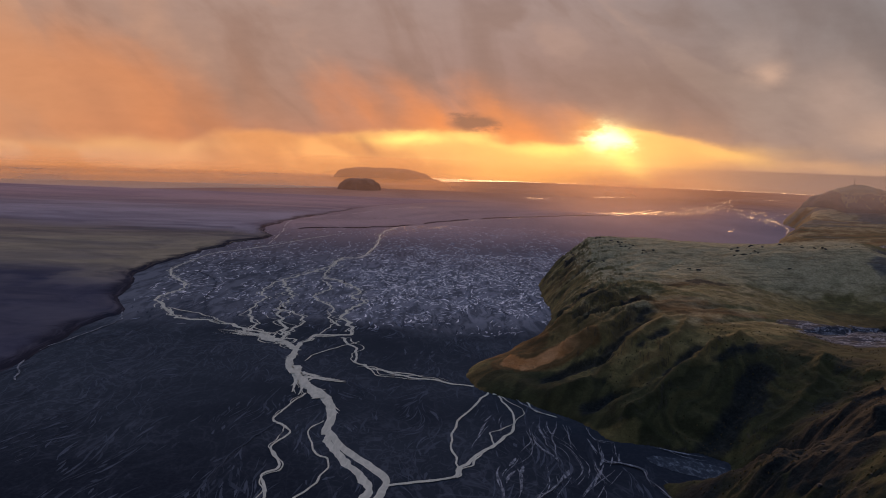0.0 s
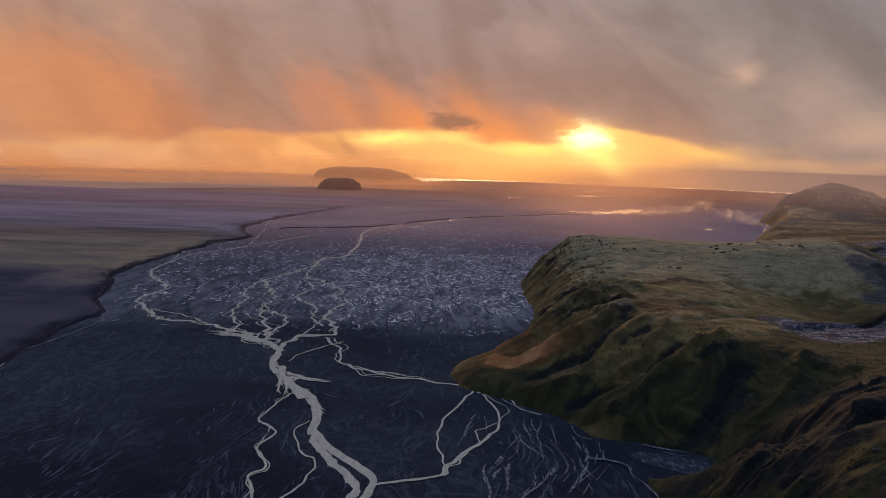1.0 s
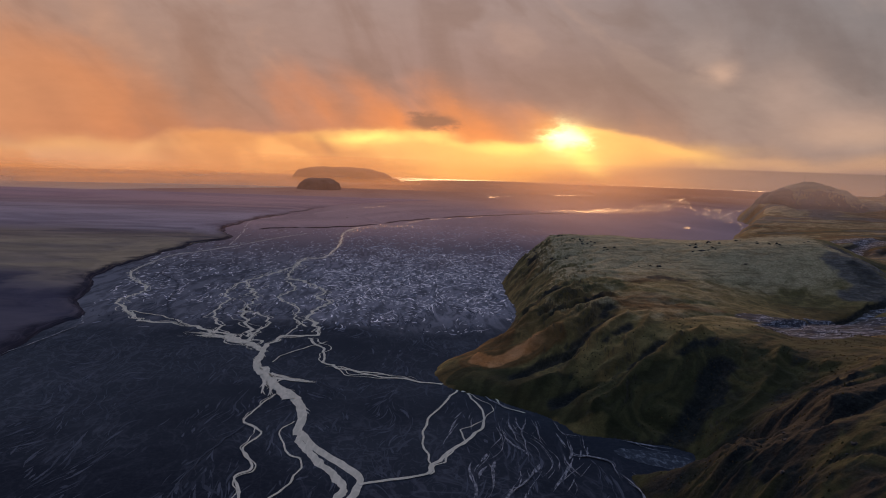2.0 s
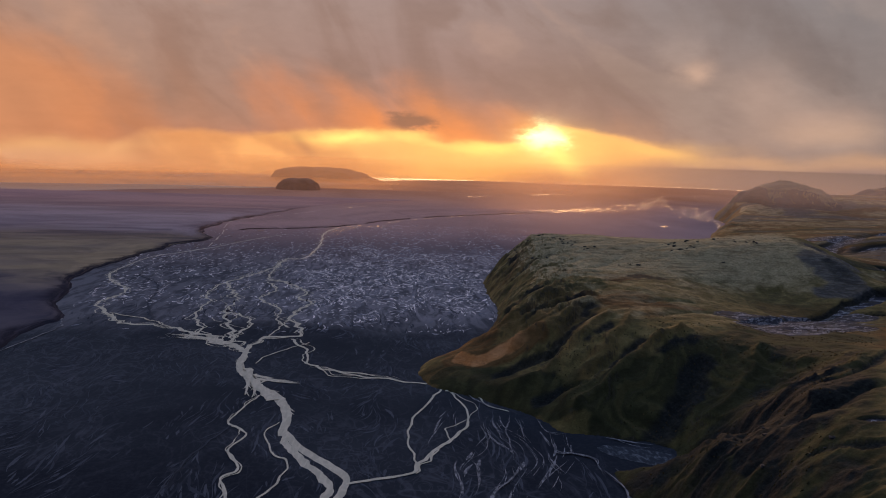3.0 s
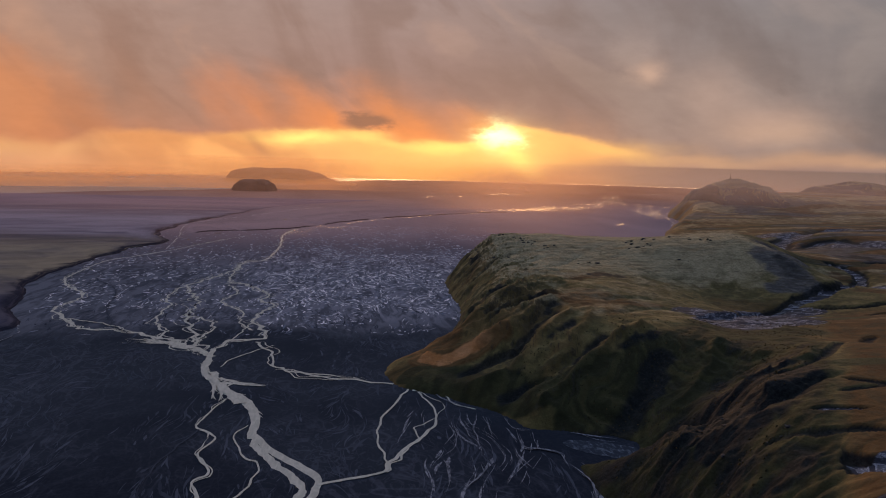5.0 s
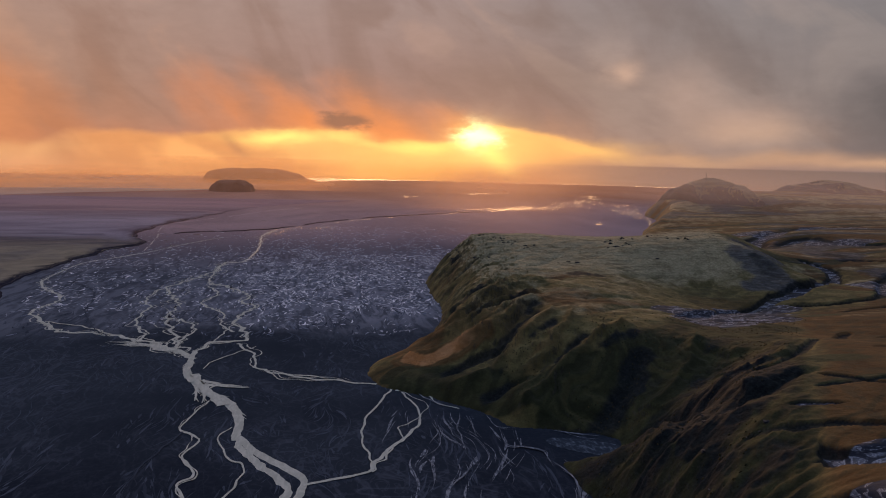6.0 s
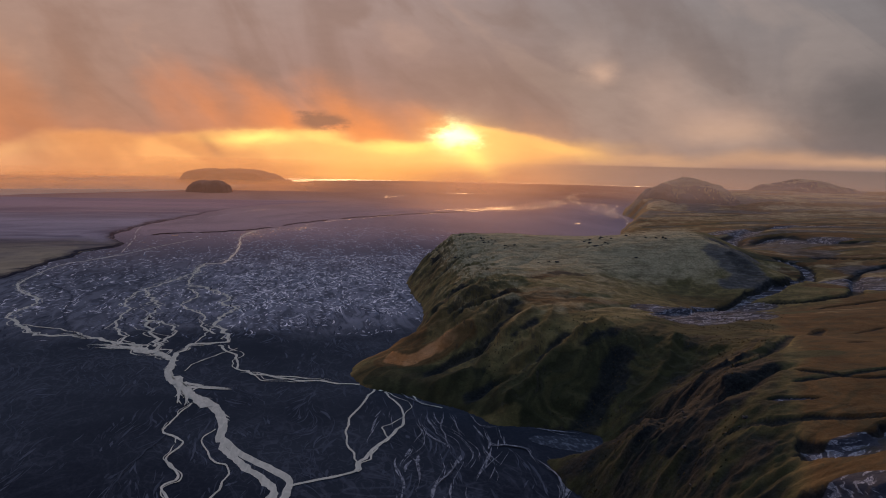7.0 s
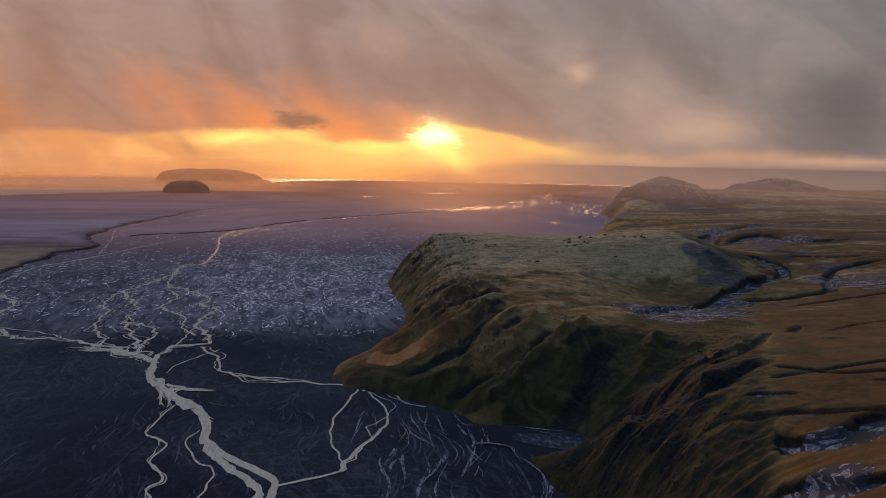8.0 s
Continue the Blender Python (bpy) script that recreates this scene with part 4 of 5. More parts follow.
    tone = np.stack([heath_shade, sunlit_tip, slate_shade, green], -1).reshape(-1, 4)[used]
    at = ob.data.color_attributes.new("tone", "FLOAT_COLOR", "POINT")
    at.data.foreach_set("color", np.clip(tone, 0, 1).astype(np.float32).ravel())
    col = np.stack([dry, moss_haze, wet, dark], -1).reshape(-1, 4)[used]
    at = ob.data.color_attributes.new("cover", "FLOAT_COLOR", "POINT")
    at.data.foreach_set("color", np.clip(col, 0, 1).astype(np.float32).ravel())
    tagged(ob, "steep grassy headland with mossy top, rock gullies and brown moor behind", "headland", kind="structure")


build_headland()


# ---- the plain beyond the left bank ----
BANK = [(-170, 60), (-215, 300), (-236, 500), (-234, 554), (-257, 610), (-270, 678), (-292, 740), (-287, 876), (-271, 1008), (-246, 1106), (-280, 1213), (-275, 1393), (-245, 1535), (-143, 1945), (100, 2300)]


def build_bank():
    line = spline(BANK, 24)
    off = np.array([-1.0, 0.0, 2.2, 5.0, 9, 14, 20, 27, 35, 50, 75, 110, 220, 420, 800, 1500, 2600, 3600])
    hgt = np.array([-1.0, 0.1, 1.6, 2.4, 2.8, 2.9, 3.0, 3.1, 3.2, 3.4, 3.5, 3.6, 3.5, 3.0, 2.5, 2.0, 2.0, 2.0])
    S = np.concatenate([[0], np.cumsum(np.linalg.norm(np.diff(line, axis=0), axis=1))])[:, None] + 0 * off[None]
    J = (fbm(S / 90, 0 * S + 2.0, 61, 5) - 0.5) * 30
    X = line[:, :1] + J - off[None]
    Y = line[:, 1:] + 0 * off[None]
    fade = 1 - step(S / S.max(), 0.55, 0.9)
    Z = 0.25 + (hgt[None] - 0.25) * np.maximum(fade, 0.12) + (fbm(X * 0.02, Y * 0.02, 63) - 0.5) * 0.9 * (off[None] > 2)
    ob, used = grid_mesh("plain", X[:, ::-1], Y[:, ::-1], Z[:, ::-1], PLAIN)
    # the damp dark margin behind the bank's edge
    wide = 6 + 34 * fbm(S / 90, 0 * S + 7, 65, 4)
    damp = (1 - step(off[None], -wide * 0.3, wide * 1.1)) * (0.35 + 0.65 * fade)
    ob.data.attributes.new("rim", "FLOAT", "POINT").data.foreach_set("value", damp[:, ::-1].reshape(-1)[used].astype(np.float32))
    tagged(ob, "dark raised outwash plain with a low eroded bank and olive grass belt", "plain", kind="structure")


build_bank()


def build_far_bank():
    """A low step in the sand behind the braids, its dark edge towards the river."""
    line = spline([(-262, 1190), (-240, 1225), (-193, 1272), (-140, 1290), (-72, 1352), (7, 1490), (102, 1617), (211, 1714), (315, 1804), (450, 1880)], 26)
    s = np.concatenate([[0], np.cumsum(np.linalg.norm(np.diff(line, axis=0), axis=1))])[:, None]
    off = np.array([0.0, 2.0, 5.0, 40, 120, 260])[None]
    lip = np.array([-0.4, 1.5, 1.9, 1.5, 0.8, -0.3])[None]
    X = line[:, :1] - 0.35 * off + (fbm(s / 45, s * 0, 67, 4) - 0.5) * 18
    Y = line[:, 1:] + 0.94 * off + (fbm(s / 30, s * 0 + 4, 68, 4) - 0.5) * 22
    Z = lip * step(fbm(s / 70, s * 0 + 9, 69, 3), 0.30, 0.50) * step(np.minimum(s, s.max() - s), 0, 80) + 0 * X
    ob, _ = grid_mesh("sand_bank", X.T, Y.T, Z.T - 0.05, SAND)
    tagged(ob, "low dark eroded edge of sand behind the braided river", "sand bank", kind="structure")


build_far_bank()


# ---- far hills and mesas ----
def hill(name, label, x0, y0, rx, ry, height, mat, power=2.0, cliff=None, seed=0, category="hill"):
    """A rounded hill; cliff: the share of its width where its left side breaks off."""
    u = np.linspace(-1.15, 1.15, 90)
    U, V = np.meshgrid(u, u)
    wob = (fbm(U * 2.2 + 7, V * 2.2, seed + 71) - 0.5) * 0.35
    r = np.hypot(U, V) + wob
    Z = np.clip(1 - np.clip(r, 0, 1) ** power, 0, 1)
    if cliff is not None:
        Z = Z * step(U + wob * 0.6, cliff, cliff + 0.16) + 0.0
    Z = Z * height * (0.86 + 0.28 * fbm(U * 3, V * 3, seed + 75)) - 1.0
    Z += (fbm(U * 9, V * 9, seed + 77, 4, True) - 0.6) * height * 0.035 * step(Z, 0, height * 0.3)
    ob, _ = grid_mesh(name, x0 + U * rx, y0 + V * ry, Z, mat, Z > -0.9)
    return tagged(ob, label, category)


peak = hill("hill", "grassy hill with a dark cliff facing the sand plain", 928, 1708, 165, 190, 98, HILL, 1.9, -0.62, 1)
hill("hill", "low rounded grassy hill far off on the moor", 1930, 2620, 300, 300, 87, HILL, 1.7, None, 4)
hill("mesa", "flat-topped far rock mesa in sunset haze", -312, 3900, 275, 200, 66, ISLET, 5.0, -0.93, 12, "mesa")
hill("mesa", "small dark flat-topped rock mesa on the plain", -300, 2800, 76, 60, 40, DARKROCK, 6.0, None, 15, "mesa")
hill("mesa", "tiny rock stack beside the far mesa", -55, 3880, 55, 50, 22, ISLET, 3.0, None, 18, "mesa")


# Upright translucent sheets that stand in for mist and haze in the air.
def mist(radius, a0, a1, mat=MIST, top=120.0, label="upright sheet standing in for low mist and distance haze"):
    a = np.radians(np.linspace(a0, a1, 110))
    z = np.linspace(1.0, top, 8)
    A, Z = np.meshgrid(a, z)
    ob, _ = grid_mesh("haze_sheet", radius * np.sin(A), radius * np.cos(A), Z, mat)
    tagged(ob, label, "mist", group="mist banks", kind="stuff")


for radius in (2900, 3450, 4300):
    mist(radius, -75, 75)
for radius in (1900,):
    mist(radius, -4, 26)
for radius in (980, 1400):
    mist(radius, -75, 26, HAZE, 155.0, "upright sheet standing in for faint evening haze over the wet sand")
for radius in (1150, 1500):
    mist(radius, 20, 75, MOOR_HAZE, 155.0, "upright sheet standing in for faint evening haze over the moor")

# ---- running water ----
LEVEL = [0.10]


def channel(nodes, width, mat=SILT, ragged=0.35, wiggle=1.0, label="pale silty braided river channel on black sand", steps=20, strands=1, end=1.0, spikes=0, broken=0.0):
    """A ribbon of water along the nodes, with ragged edges, and thinner strands that leave and rejoin it; width in metres, at the start and the end."""
    LEVEL[0] += 0.012
    seed = int(LEVEL[0] * 1000)
    verts, faces = [], []
    for k in range(strands):
        p = spline(nodes, steps)
        q = np.vstack([p[1] - p[0], p[2:] - p[:-2], p[-1] - p[-2]])
        q = q / (np.linalg.norm(q, axis=1)[:, None] + 1e-9)
        s = np.concatenate([[0], np.cumsum(np.linalg.norm(np.diff(p, axis=0), axis=1))])
        nrm = np.stack([-q[:, 1], q[:, 0]], -1)
        w = (width[0] + (width[1] - width[0]) * s / s[-1]) * (0.62 + 0.8 * np.abs(q[:, 0]))
        side = (fbm(s / 14, s * 0 + seed, seed, 3) - 0.5) * 1.6 * w * wiggle
        knee = s / (9 + 5 * fbm(s / 60, s * 0 + 2, seed + 41, 2)) + 3 * fbm(s / 35, s * 0 + 6, seed + 43, 2)
        side = side + (np.abs((knee % 2.0) - 1) - 0.5) * 1.5 * np.minimum(w, 3.0) * wiggle
        if k:
            side = side + (fbm(s / (26 + 12 * k), s * 0 + 3 * k, seed + 31 * k, 3) - 0.5) * (5.5 + 3 * k) * width[0] ** 0.5 * 2.4
            w = np.maximum(w * (0.5 if k == 1 else 0.32) * step(fbm(s / 18, s * 0 + k, seed + 7 * k, 2), 0.32, 0.5), 0.02)
        if broken:
            w = np.maximum(w * step(fbm(s / 45, s * 0 + 5 + k, seed + 3 + 9 * k, 3), broken, broken + 0.08), 0.01)
        p = p + nrm * side[:, None]
        taper = np.clip(np.minimum(s, s[-1] - s) / (0.4 * s[-1] + 1e-6), 0.03, 1) ** 0.8 if end == 0 else 1.0
        lw = w * 0.5 * (1 + ragged * (fbm(s / 6.0, s * 0 + 1, seed + 1 + k, 3) * 2 - 1) * 2.0) * taper
        rw = w * 0.5 * (1 + ragged * (fbm(s / 6.0, s * 0 + 9, seed + 2 + k, 3) * 2 - 1) * 2.0) * taper
        a, b = p + nrm * lw[:, None], p - nrm * rw[:, None]
        base, m = len(verts), len(p)
        verts += [(x, y, LEVEL[0] + 0.003 * k) for x, y in np.concatenate([a, b]).tolist()]
        faces += [(base + i, base + m + i, base + m + i + 1, base + i + 1) for i in range(m - 1)]
        dice = np.random.default_rng(seed + 5)
        for i in dice.integers(2, max(3, m - 9), spikes if k == 0 else 0).tolist():
            side = 1 if dice.random() < 0.65 else -1
            reach, run = dice.uniform(0.5, 2.2), int(dice.integers(3, 7))
            edge = nrm[i] * side * w[i] * 0.35
            tip = p[i + run] + nrm[i + run] * side * (w[i + run] * 0.5 + reach) + q[i + run] * reach * 2.5
            base = len(verts)
            verts += [(x, y, LEVEL[0] + 0.006) for x, y in (p[i] + edge, p[i + run] + edge, tip)]
            faces.append((base, base + 1, base + 2))
    ob = mesh_object("river_channel", verts, faces, mat, smooth=False)
    return tagged(ob, label, "river channel", group="braided river channels", kind="structure")


def sandbar(x0, y0, rx, ry, seed):
    """A small hump of wet sand that stands out of the channel."""
    a = np.linspace(0, 2 * np.pi, 25)[:-1]
    r = 0.65 + 0.7 * fbm(np.cos(a) * 1.5 + seed, np.sin(a) * 1.5, seed, 3)
    rim = np.stack([x0 + rx * r * np.cos(a), y0 + ry * r * np.sin(a)], -1)
    verts = [(x, y, 0.05) for x, y in rim.tolist()] + [(x0 + (x - x0) * 0.6, y0 + (y - y0) * 0.6, 1.15) for x, y in rim.tolist()] + [(x0, y0, 1.2)]
    faces = [(i, (i + 1) % 24, 24 + (i + 1) % 24, 24 + i) for i in range(24)] + [(24 + i, 24 + (i + 1) % 24, 48) for i in range(24)]
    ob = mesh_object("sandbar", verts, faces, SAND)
    tagged(ob, "small hump of dark wet sand in the river channel", "sandbar", group="sandbars", kind="structure")


TRUNK = "wide pale silty main river channel winding over black sand"
FANS = "thin grey stream fanning out over wet dark sand"
channel([(-87, 480), (-86, 455), (-85, 434), (-78, 414), (-68, 392), (-54, 371), (-48, 348), (-46, 320)], (5.2, 6.2), label=TRUNK, wiggle=0.16, ragged=0.13, spikes=11)
channel([(-46, 325), (-36, 304), (-24, 288), (-17, 275), (-19, 258), (-24, 240), (-30, 215), (-22, 190)], (3.6, 4.8), label=TRUNK, wiggle=0.12, ragged=0.12)
channel([(-46, 325), (-43, 309), (-34, 292), (-28, 279), (-22, 268), (-24, 256), (-26, 240)], (4, 4), wiggle=0.25)
channel([(-84, 462), (-99, 483), (-117, 504), (-136, 520), (-163, 537), (-187, 543), (-205, 575), (-227, 611), (-224, 672), (-262, 742), (-271, 804), (-268, 894), (-250, 932), (-222, 993), (-190, 1089), (-149, 1195)], (3.0, 0.9), strands=3, spikes=30, broken=0.30)
channel([(-88, 468), (-104, 488), (-122, 502), (-146, 512)], (5, 2), strands=4, end=0, spikes=22)
channel([(-90, 472), (-108, 488), (-124, 500), (-140, 505)], (4, 1.6), strands=3, end=0, spikes=18)
channel([(-98, 488), (-116, 558), (-123, 593), (-125, 649), (-147, 717), (-136, 764), (-121, 818), (-114, 895), (-94, 915), (-87, 1058), (-93, 1218), (-77, 1322)], (2.7, 2.4), strands=4, wiggle=1.3)
channel([(-104, 500), (-96, 540), (-106, 570), (-120, 585)], (2.2, 1.8), strands=2)
channel([(-127, 512), (-127, 526), (-143, 577), (-144, 631), (-153, 657), (-153, 706), (-147, 717)], (2.2, 2.2), strands=2)
channel([(-86, 478), (-80, 499), (-60, 510), (-60, 528), (-72, 573), (-62, 627), (-74, 652), (-70, 681), (-95, 732), (-114, 754), (-116, 847), (-114, 895)], (2.7, 2.4), strands=3)
channel([(-68, 534), (-80, 559), (-84, 602), (-105, 642), (-98, 689), (-111, 731)], (1.8, 2.0), strands=2)
channel([(-78, 505), (-74, 540), (-70, 575)], (1.5, 1.5))
channel([(-63, 499), (-50, 469), (-47, 442), (-39, 429), (-16, 414), (21, 399)], (2.2, 1.2), strands=2)
channel([(-44, 432), (-20, 420), (0, 411), (8, 405)], (2.0, 0.8), strands=2, end=0)
channel([(28, 389), (12, 344), (8, 315), (10, 296), (8, 280), (-17, 270)], (1.3, 1.3), wiggle=0.6)
channel([(33, 384), (38, 352), (35, 332), (22, 308), (13, 292), (8, 280)], (1.3, 1.9), wiggle=0.6, strands=2)
channel([(30, 386), (44, 383), (49, 363), (59, 354)], (1.3, 0.8))
channel([(-65, 377), (-69, 359), (-72, 343), (-71, 333), (-62, 323), (-66, 305), (-59, 286), (-63, 275), (-58, 255), (-60, 235)], (1.1, 1.4), wiggle=0.8, strands=2)
channel([(-50, 337), (-54, 323), (-47, 299), (-41, 293), (-41, 278), (-48, 255), (-60, 235)], (0.8, 1.3), wiggle=0.8)
channel([(-71, 333), (-80, 294), (-83, 255)], (1.0, 0.8), mat=FAINT, strands=4)
channel([(-68, 395), (-62, 404), (-50, 400)], (2.4, 0.8), end=0)
for nodes, width in [([(-74, 414), (-64, 406), (-51, 401)], (3.4, 0.5)), ([(-71, 406), (-60, 401), (-47, 398)], (3.0, 0.4)), ([(-84, 452), (-84, 430), (-78, 411)], (3.0, 4.5)), ([(-79, 427), (-73, 405), (-64, 385), (-57, 369)], (4.5, 6.5)), ([(-75, 405), (-73, 390), (-72, 377)], (4.0, 0.6)), ([(-70, 393), (-68, 381), (-68, 373)], (3.0, 0.6))]:
    channel(nodes, width, label=TRUNK, wiggle=0.15, ragged=0.4, spikes=5)
channel([(-50, 489), (-64, 469), (-73, 453), (-76, 437)], (0.8, 1.0), wiggle=0.6)
channel([(-205, 575), (-180, 560), (-165, 548), (-150, 530)], (1.2, 1.2))
channel([(-240, 760), (-205, 700), (-190, 620), (-170, 560), (-150, 525)], (0.8, 0.6), mat=FAINT, strands=4)
channel([(-236, 560), (-222, 530), (-226, 480), (-232, 430), (-214, 380)], (1.6, 1.0), mat=FAN)
for nodes, width in [
        ([(40, 382), (47, 367), (55, 355)], (1.3, 1.0)),
        ([(58, 347), (53, 327), (52, 310), (50, 292)], (2.4, 1.0)),
        ([(61, 342), (60, 324), (61, 311)], (2.0, 0.6)),
        ([(70, 343), (71, 327), (79, 322)], (1.2, 0.8)),
        ([(72, 319), (71, 303), (77, 300), (84, 292), (83, 277)], (1.2, 2.0)),
        ([(79, 323), (77, 308), (77, 300)], (0.7, 0.9)),
        ([(66, 302), (66, 291), (69, 279)], (0.8, 2.0)),
        ([(42, 333), (42, 319), (36, 306)], (1.8, 0.6)),
        ([(34, 291), (34, 280), (32, 265)], (0.8, 1.8)),
        ([(95, 318), (104, 313), (115, 309)], (1.6, 1.4)),
        ([(44, 383), (51, 382), (55, 375)], (1.2, 1.0)),
        ([(42, 330), (43, 318), (40, 303), (32, 291)], (1.4, 0.4)), ([(52, 286), (46, 273), (40, 265), (36, 257)], (1.8, 0.8)),
        ([(65, 276), (62, 269), (59, 263)], (1.2, 0.4)), ([(84, 283), (87, 272), (88, 265), (86, 255), (83, 246)], (1.2, 1.8)),
        ([(32, 293), (35, 283), (33, 269), (30, 257)], (0.8, 0.6)), ([(60, 343), (60, 327), (59, 314)], (1.6, 0.5))]:
    channel(nodes, (width[0] * 0.6, width[1] * 0.6), mat=FAN, label=FANS, strands=2, ragged=0.5, wiggle=0.7, end=0)


SANDBARS = [(-122, 590, 0.8, 4.0, 5), (-118, 566, 0.8, 3.4, 6), (-124, 628, 0.8, 5.0, 7), (-66, 640, 0.7, 5.0, 8), (-90, 724, 1.0, 6.0, 10)]


def pool(x0, y0, rx, ry, turn, z, seed):
    """A shallow pool with an uneven rim."""
    a = np.linspace(0, 2 * np.pi, 61)[:-1]
    r = 0.7 + 0.6 * fbm(np.cos(a) * 1.6 + seed, np.sin(a) * 1.6, seed, 4)
    x, y = rx * r * np.cos(a), ry * r * np.sin(a)
    c, d = math.cos(turn), math.sin(turn)
    verts = [(x0 + u * c - v * d, y0 + u * d + v * c, z) for u, v in zip(x.tolist(), y.tolist())]
    ob = mesh_object("pool", verts + [(x0, y0, z)], [(i, (i + 1) % 60, 60) for i in range(60)], POOL)
    tagged(ob, "still shallow pool at the foot of the headland", "pool", kind="structure")


pool(106, 298, 17, 8, -0.5, 0.07, 3)
pool(46, 384, 9, 4, -0.6, 0.08, 6)
for x, y, rx, ry, k in SANDBARS:
    sandbar(x, y, rx, ry, k)
# far reaches
FARW = "thin far river braid of pale silty water"
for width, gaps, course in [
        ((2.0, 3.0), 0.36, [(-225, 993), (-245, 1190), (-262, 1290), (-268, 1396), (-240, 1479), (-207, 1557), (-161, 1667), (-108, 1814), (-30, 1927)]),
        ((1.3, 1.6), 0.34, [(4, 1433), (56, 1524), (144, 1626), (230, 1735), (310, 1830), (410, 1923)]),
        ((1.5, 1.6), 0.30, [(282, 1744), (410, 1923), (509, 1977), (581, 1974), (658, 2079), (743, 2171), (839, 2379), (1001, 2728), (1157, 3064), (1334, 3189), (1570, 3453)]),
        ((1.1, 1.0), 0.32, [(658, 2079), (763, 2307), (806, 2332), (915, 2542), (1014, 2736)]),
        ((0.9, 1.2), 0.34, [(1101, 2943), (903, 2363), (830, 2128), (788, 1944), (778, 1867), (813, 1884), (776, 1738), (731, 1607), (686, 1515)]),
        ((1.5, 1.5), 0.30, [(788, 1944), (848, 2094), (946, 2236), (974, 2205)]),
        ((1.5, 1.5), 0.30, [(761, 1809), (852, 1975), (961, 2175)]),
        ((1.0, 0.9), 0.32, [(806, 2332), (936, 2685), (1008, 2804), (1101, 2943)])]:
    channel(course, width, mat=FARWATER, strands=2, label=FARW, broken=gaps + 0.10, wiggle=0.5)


# ---- shining puddles on the far sand ----
def puddles(seed, courses):
    rng = np.random.default_rng(seed)
    verts, faces = [], []
    for nodes, count, spread, size in courses:
        line = spline(nodes, 20)
        for _ in range(count):
            x, y = line[rng.integers(len(line))] + rng.normal(0, 1, 2) * spread
            rx, ry, turn = size * rng.uniform(0.3, 1.3), size * rng.uniform(0.25, 0.9), rng.normal(0.35, 0.35)
            base, k = len(verts), 9
            for i in range(k):
                a = 2 * math.pi * i / k
                q = rng.uniform(0.55, 1.2)
                u, v = rx * q * math.cos(a), ry * q * math.sin(a)
                verts.append((x + u * math.cos(turn) - v * math.sin(turn), y + u * math.sin(turn) + v * math.cos(turn), 0.45 + rng.random() * 0.1))
            faces.append(tuple(range(base, base + k)))
    ob = mesh_object("puddles", verts, faces, LAGOON, smooth=False)
    tagged(ob, "shallow puddles on the far sand glinting in low sun", "puddles", kind="stuff")


puddles(8, [([(380, 1915), (470, 1960), (560, 2030), (600, 2120)], 60, 26, 11), ([(400, 1935), (480, 1990), (560, 2060)], 12, 16, 13), ([(530, 1954), (660, 2150), (809, 2425), (1036, 2898), (1300, 3200)], 70, 34, 5),
            ([(1036, 2898), (939, 2413), (826, 1961), (760, 1700)], 60, 26, 4.5), ([(369, 1902), (630, 2032), (772, 2261), (930, 2500)], 60, 28, 5), ([(700, 2300), (880, 2330), (985, 2199)], 40, 26, 4.5),
            ([(572, 1512), (598, 1562)], 5, 3, 5), ([(560, 2900), (620, 2960), (680, 2980)], 10, 20, 18), ([(300, 2600), (420, 2700)], 5, 20, 14), ([(-225, 1000), (-131, 1484), (210, 1772), (369, 1902)], 50, 10, 5),
            ([(-90, 1150), (-85, 1250), (-60, 1330), (0, 1380)], 160, 16, 1.7)])


# ---- fine rills ----
def rills(count, box, length, width, mat, seed, label, dense, swirl=26.0, lean=0.0, turn=5.0, loose=0.3, drawn=1.0, knots=9):
    """Many short ribbons of water that follow one winding flow, thin at both ends."""
    rng = np.random.default_rng(seed)
    xs, ys = rng.uniform(box[0], box[1], count * 8), rng.uniform(box[2], box[3], count * 8)
    good = rng.random(count * 8) < dense(xs, ys)
    x, y = xs[good][:count], ys[good][:count]
    m = len(x)
    long = length[0] + (length[1] - length[0]) * rng.random(m) ** 2.0
    wide = width[0] + (width[1] - width[0]) * rng.random(m) ** 2.5
    stray, z = rng.normal(0, loose, m), 0.06 + rng.random(m) * 0.03
    verts = np.zeros((m, knots, 2, 3))
    for k in range(knots):
        t = k / (knots - 1)
        a = lean + stray + (fbm(x / swirl, y / (swirl * 2.2), seed, 3) - 0.5) * turn
        half = wide * 0.5 * math.sin(math.pi * (0.04 + 0.92 * t)) * rng.uniform(0.55, 1.25, m)
        for side, sign in ((0, 1), (1, -1)):
            verts[:, k, side] = np.stack([x + sign * np.cos(a) * half, y - sign * np.sin(a) * half * drawn, z], -1)
        x, y = x + np.sin(a) * long / knots, y + np.cos(a) * long / knots * drawn
    i = np.arange(m)[:, None] * knots * 2 + np.arange(knots - 1)[None] * 2
    faces = np.stack([i, i + 1, i + 3, i + 2], -1).reshape(-1, 4)
    ob = mesh_object("rills", verts.reshape(-1, 3).tolist(), faces.tolist(), mat)
    return tagged(ob, label, "rills", kind="stuff")


def east(y):
    return 30 + np.maximum(0, y - 400) * 0.35


def west(y):
    return -225 - np.maximum(0, np.minimum(y, 900) - 500) * 0.16


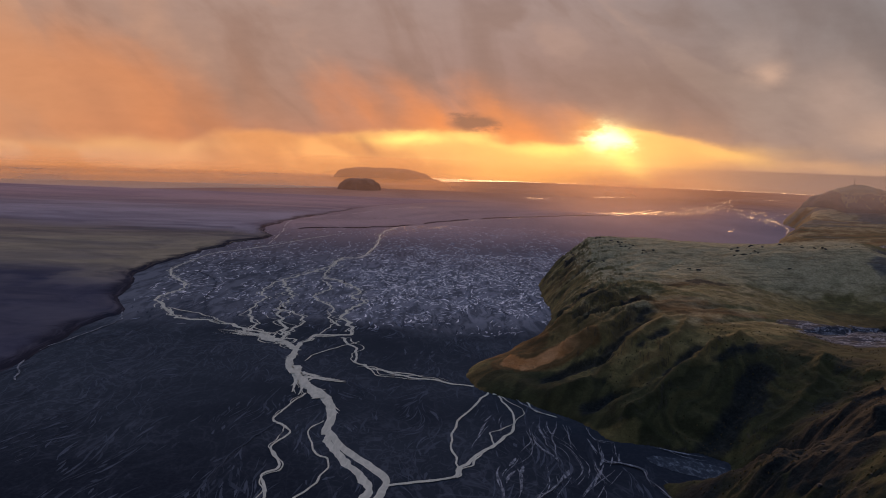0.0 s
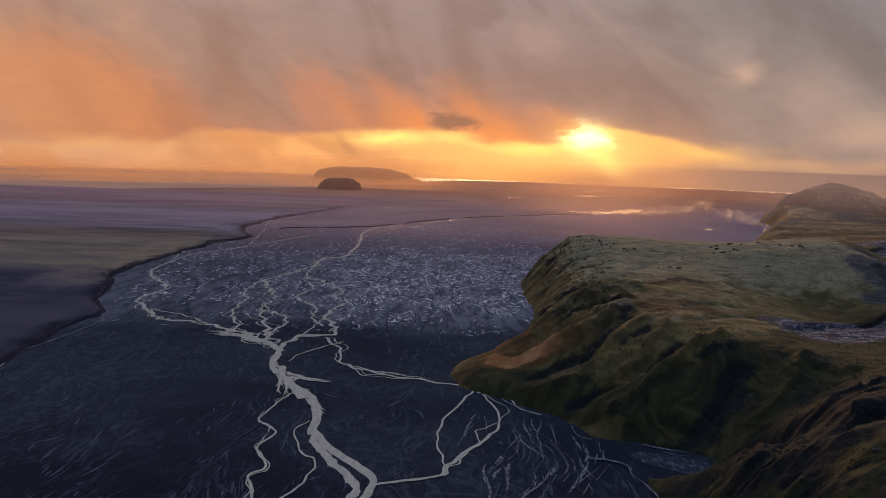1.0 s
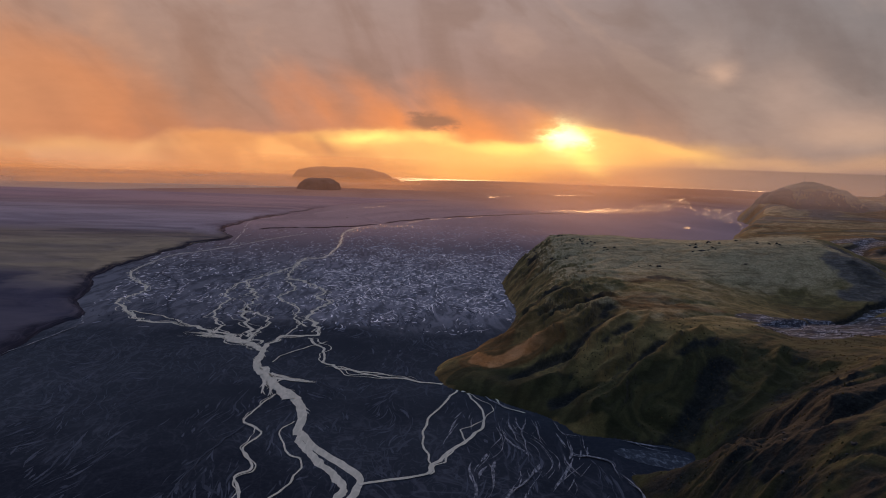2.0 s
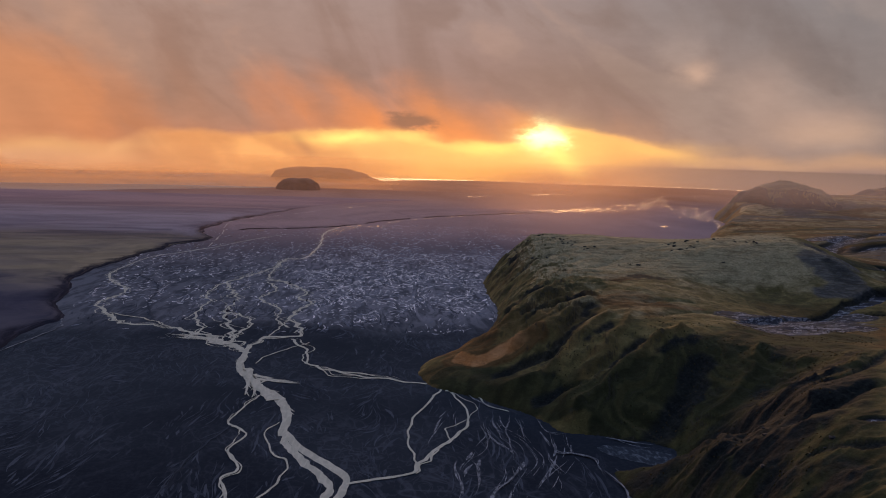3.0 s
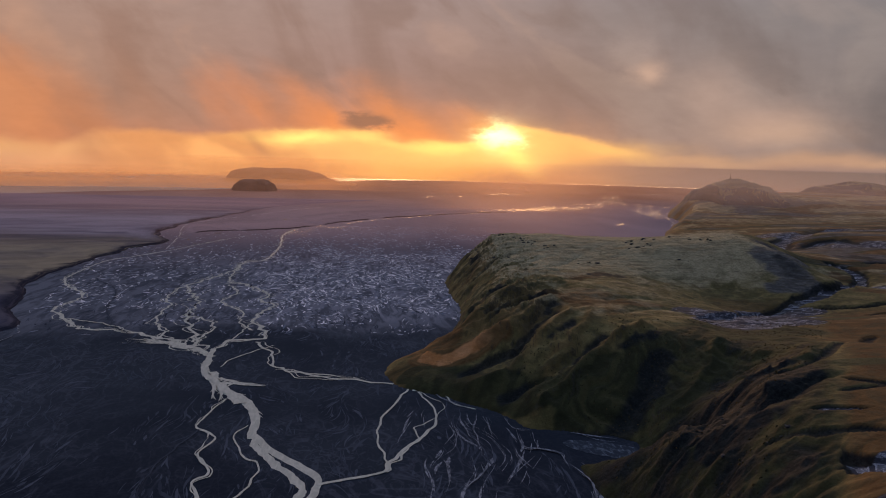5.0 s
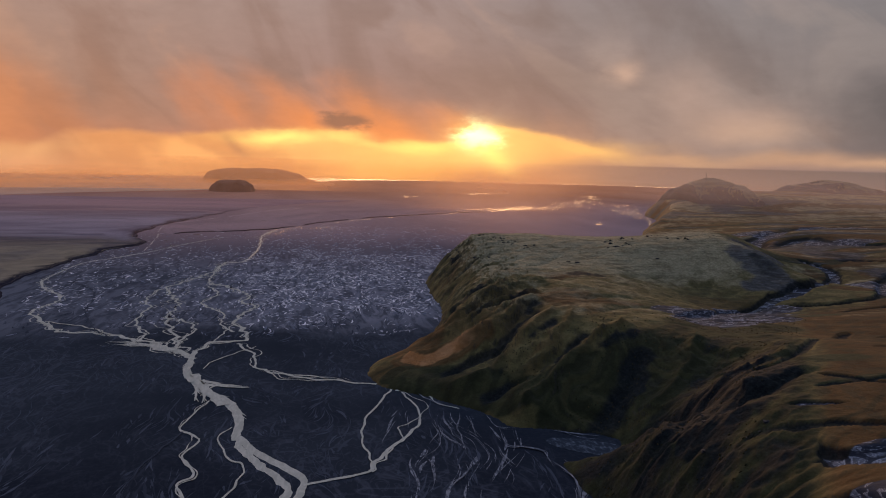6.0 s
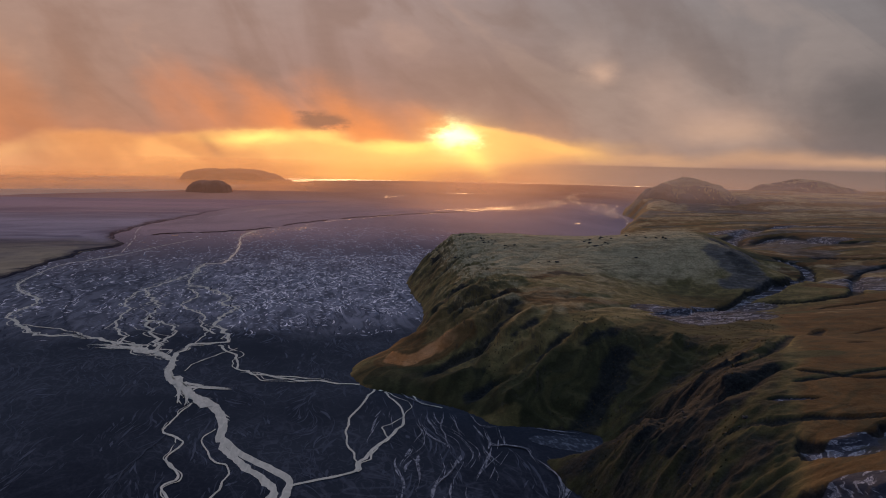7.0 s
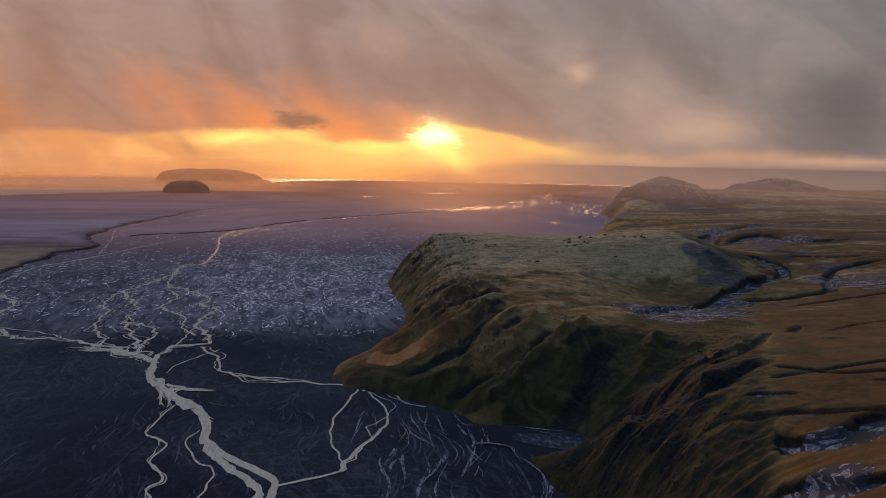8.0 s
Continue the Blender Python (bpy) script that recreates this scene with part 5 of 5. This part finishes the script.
def braid_plain(x, y):
    open_sand = (x > west(y)) * (x < np.minimum(east(y), np.where(y < 800, 100, 400)))
    patchy = step(fbm(x / 40, y / 90, 25, 3), 0.30, 0.56)
    return open_sand * patchy * (0.35 + 0.65 * step(x, -110, -40)) * (1 - 0.8 * step(y, 850, 1150)) * step(y + (fbm(x / 60, y / 60, 23, 3) - 0.5) * 190, 500, 660)


rills(11000, (-290, 260, 520, 1400), (2.2, 9), (0.5, 2.0), RILL, 5, "pale shallow rills braiding over wet black sand", braid_plain, 20.0, 0.9, 8.0, 0.4, 2.3)
rills(3000, (-240, 120, 170, 600), (3, 15), (0.35, 1.7), FAINT, 6, "faint damp rills on dark wet sand",
      lambda x, y: (x > -235) * (x < east(y) + 50) * step(fbm(x / 30, y / 45, 19, 3), 0.42, 0.66), 26.0, 0.15, 4.6, 0.25, 1.8)
rills(90, (14, 110, 215, 356), (10, 42), (0.3, 2.0), FAN, 9, "wispy grey rills fanning out below the headland",
      lambda x, y: step(x, 10, 35) * (x < 60 + (352 - y) * 0.45) * step(fbm(x / 14, y / 30, 33, 3), 0.34, 0.56), 26.0, 3.3, 2.4, 0.05, 1.0, 16)


# ---- rocks on the crest ----
def rock_mesh(seed):
    rng = random.Random(seed)
    bm = bmesh.new()
    bmesh.ops.create_icosphere(bm, subdivisions=2, radius=1.0)
    for v in bm.verts:
        k = 0.72 + 0.5 * noise.noise(v.co * 1.3 + Vector((seed * 3.1, 0, 0))) + rng.uniform(-0.07, 0.07)
        v.co = Vector((v.co.x * 1.25, v.co.y, v.co.z * 0.8)) * k
        v.co.z = max(v.co.z, -0.35)
    me = bpy.data.meshes.new("rock_outcrop")
    bm.to_mesh(me)
    bm.free()
    me.materials.append(ROCK)
    return me


ROCKS = [rock_mesh(k) for k in range(6)]
dice = random.Random(12)
for cx, cy, count, spread in [(158, 762, 9, 14), (170, 724, 9, 12), (174, 700, 8, 10), (183, 669, 5, 9), (265, 678, 7, 14), (283, 688, 8, 12), (272, 652, 5, 10), (316, 660, 6, 12), (203, 612, 6, 12), (309, 690, 6, 10),
                              (279, 606, 4, 12), (133, 665, 9, 16), (258, 650, 4, 9), (345, 655, 6, 18), (128, 740, 8, 14), (130, 236, 8, 14), (118, 200, 6, 12)]:
    for _ in range(count):
        x, y = cx + dice.gauss(0, spread * 0.55), cy + dice.gauss(0, spread * 0.6)
        size = 0.4 + 1.7 * dice.random() ** 2
        z = float(height_at(x, y))
        if z < 1:
            continue
        rock = new("rock_outcrop", dice.choice(ROCKS))
        rock.matrix_world = pose(x, y, z + size * 0.12, dice.uniform(-12, 12), dice.uniform(-12, 12), dice.uniform(0, 360)) @ Matrix.Diagonal((size * dice.uniform(0.9, 1.5), size, size * dice.uniform(0.6, 1.0), 1))
        tagged(rock, "dark basalt rock outcrop in grass on the headland", "rock", group="rock outcrops")


# ---- tussocks ----
def tussock_nodes(n, b, pos):
    g = n.add("ShaderNodeNewGeometry").outputs["Random Per Island"]
    n.put(b.inputs["Base Color"], n.ramp(g, [(0.0, (0.026, 0.028, 0.014)), (0.6, (0.048, 0.042, 0.019)), (1.0, (0.105, 0.074, 0.031))]))
    b.inputs["Roughness"].default_value = 0.95
    b.inputs["Specular IOR Level"].default_value = 0.1


def build_tussocks(count):
    rng = np.random.default_rng(3)
    verts, faces = [], []
    xs, ys = rng.uniform(85, 330, count * 3), rng.uniform(105, 420, count * 3)
    good = (fbm(xs * 0.03, ys * 0.03, 95, 3) > rng.uniform(0.42, 0.62, count * 3)) & (xs < 112 + (ys - 185) * 0.78)
    for x, y in np.stack([xs, ys], -1)[good][:count].tolist():
        z = float(height_at(x, y))
        if z < 1.5:
            continue
        r = rng.uniform(0.2, 0.6)
        base, turn = len(verts), rng.uniform(0, 6.3)
        for k in range(6):
            a = turn + k * math.pi / 3
            q = r * rng.uniform(0.7, 1.2)
            verts.append((x + math.cos(a) * q, y + math.sin(a) * q, z - 0.3))
        for k in range(3):
            a = turn + k * 2.1
            verts.append((x + math.cos(a) * r * 0.45, y + math.sin(a) * r * 0.45, z + r * rng.uniform(0.35, 0.8)))
        for k in range(3):
            i, j = base + 2 * k, base + 6 + k
            faces += [(i, base + (2 * k + 1) % 6, j), (base + (2 * k + 1) % 6, base + (2 * k + 2) % 6, base + 6 + (k + 1) % 3), (base + (2 * k + 1) % 6, base + 6 + (k + 1) % 3, j)]
        faces.append((base + 6, base + 7, base + 8))
    ob = mesh_object("tussocks", verts, faces, material("tussock_grass", tussock_nodes), smooth=False)
    tagged(ob, "rough tussocks of dark and dry grass on the moor", "grass", kind="stuff")


build_tussocks(3000)


# ---- the mast on the far hill ----
def build_mast(x, y, z):
    base = new("mast")
    base.location = (x, y, z)
    for name, r, z0, z1 in (("pole", 0.55, -2.0, 13.0), ("plinth", 1.6, -2.0, 1.2)):
        bm = bmesh.new()
        bmesh.ops.create_cone(bm, cap_ends=True, segments=10, radius1=r, radius2=r * 0.6, depth=z1 - z0, matrix=Matrix.Translation((0, 0, (z0 + z1) / 2)))
        me = bpy.data.meshes.new(name)
        bm.to_mesh(me)
        bm.free()
        me.materials.append(STEEL)
        new(name, me).parent = base
    tagged(base, "slim dark steel mast on top of the far hill", "mast")


top = max((v.co for v in peak.data.vertices), key=lambda c: c.z)
build_mast(top.x, top.y, top.z - 0.5)
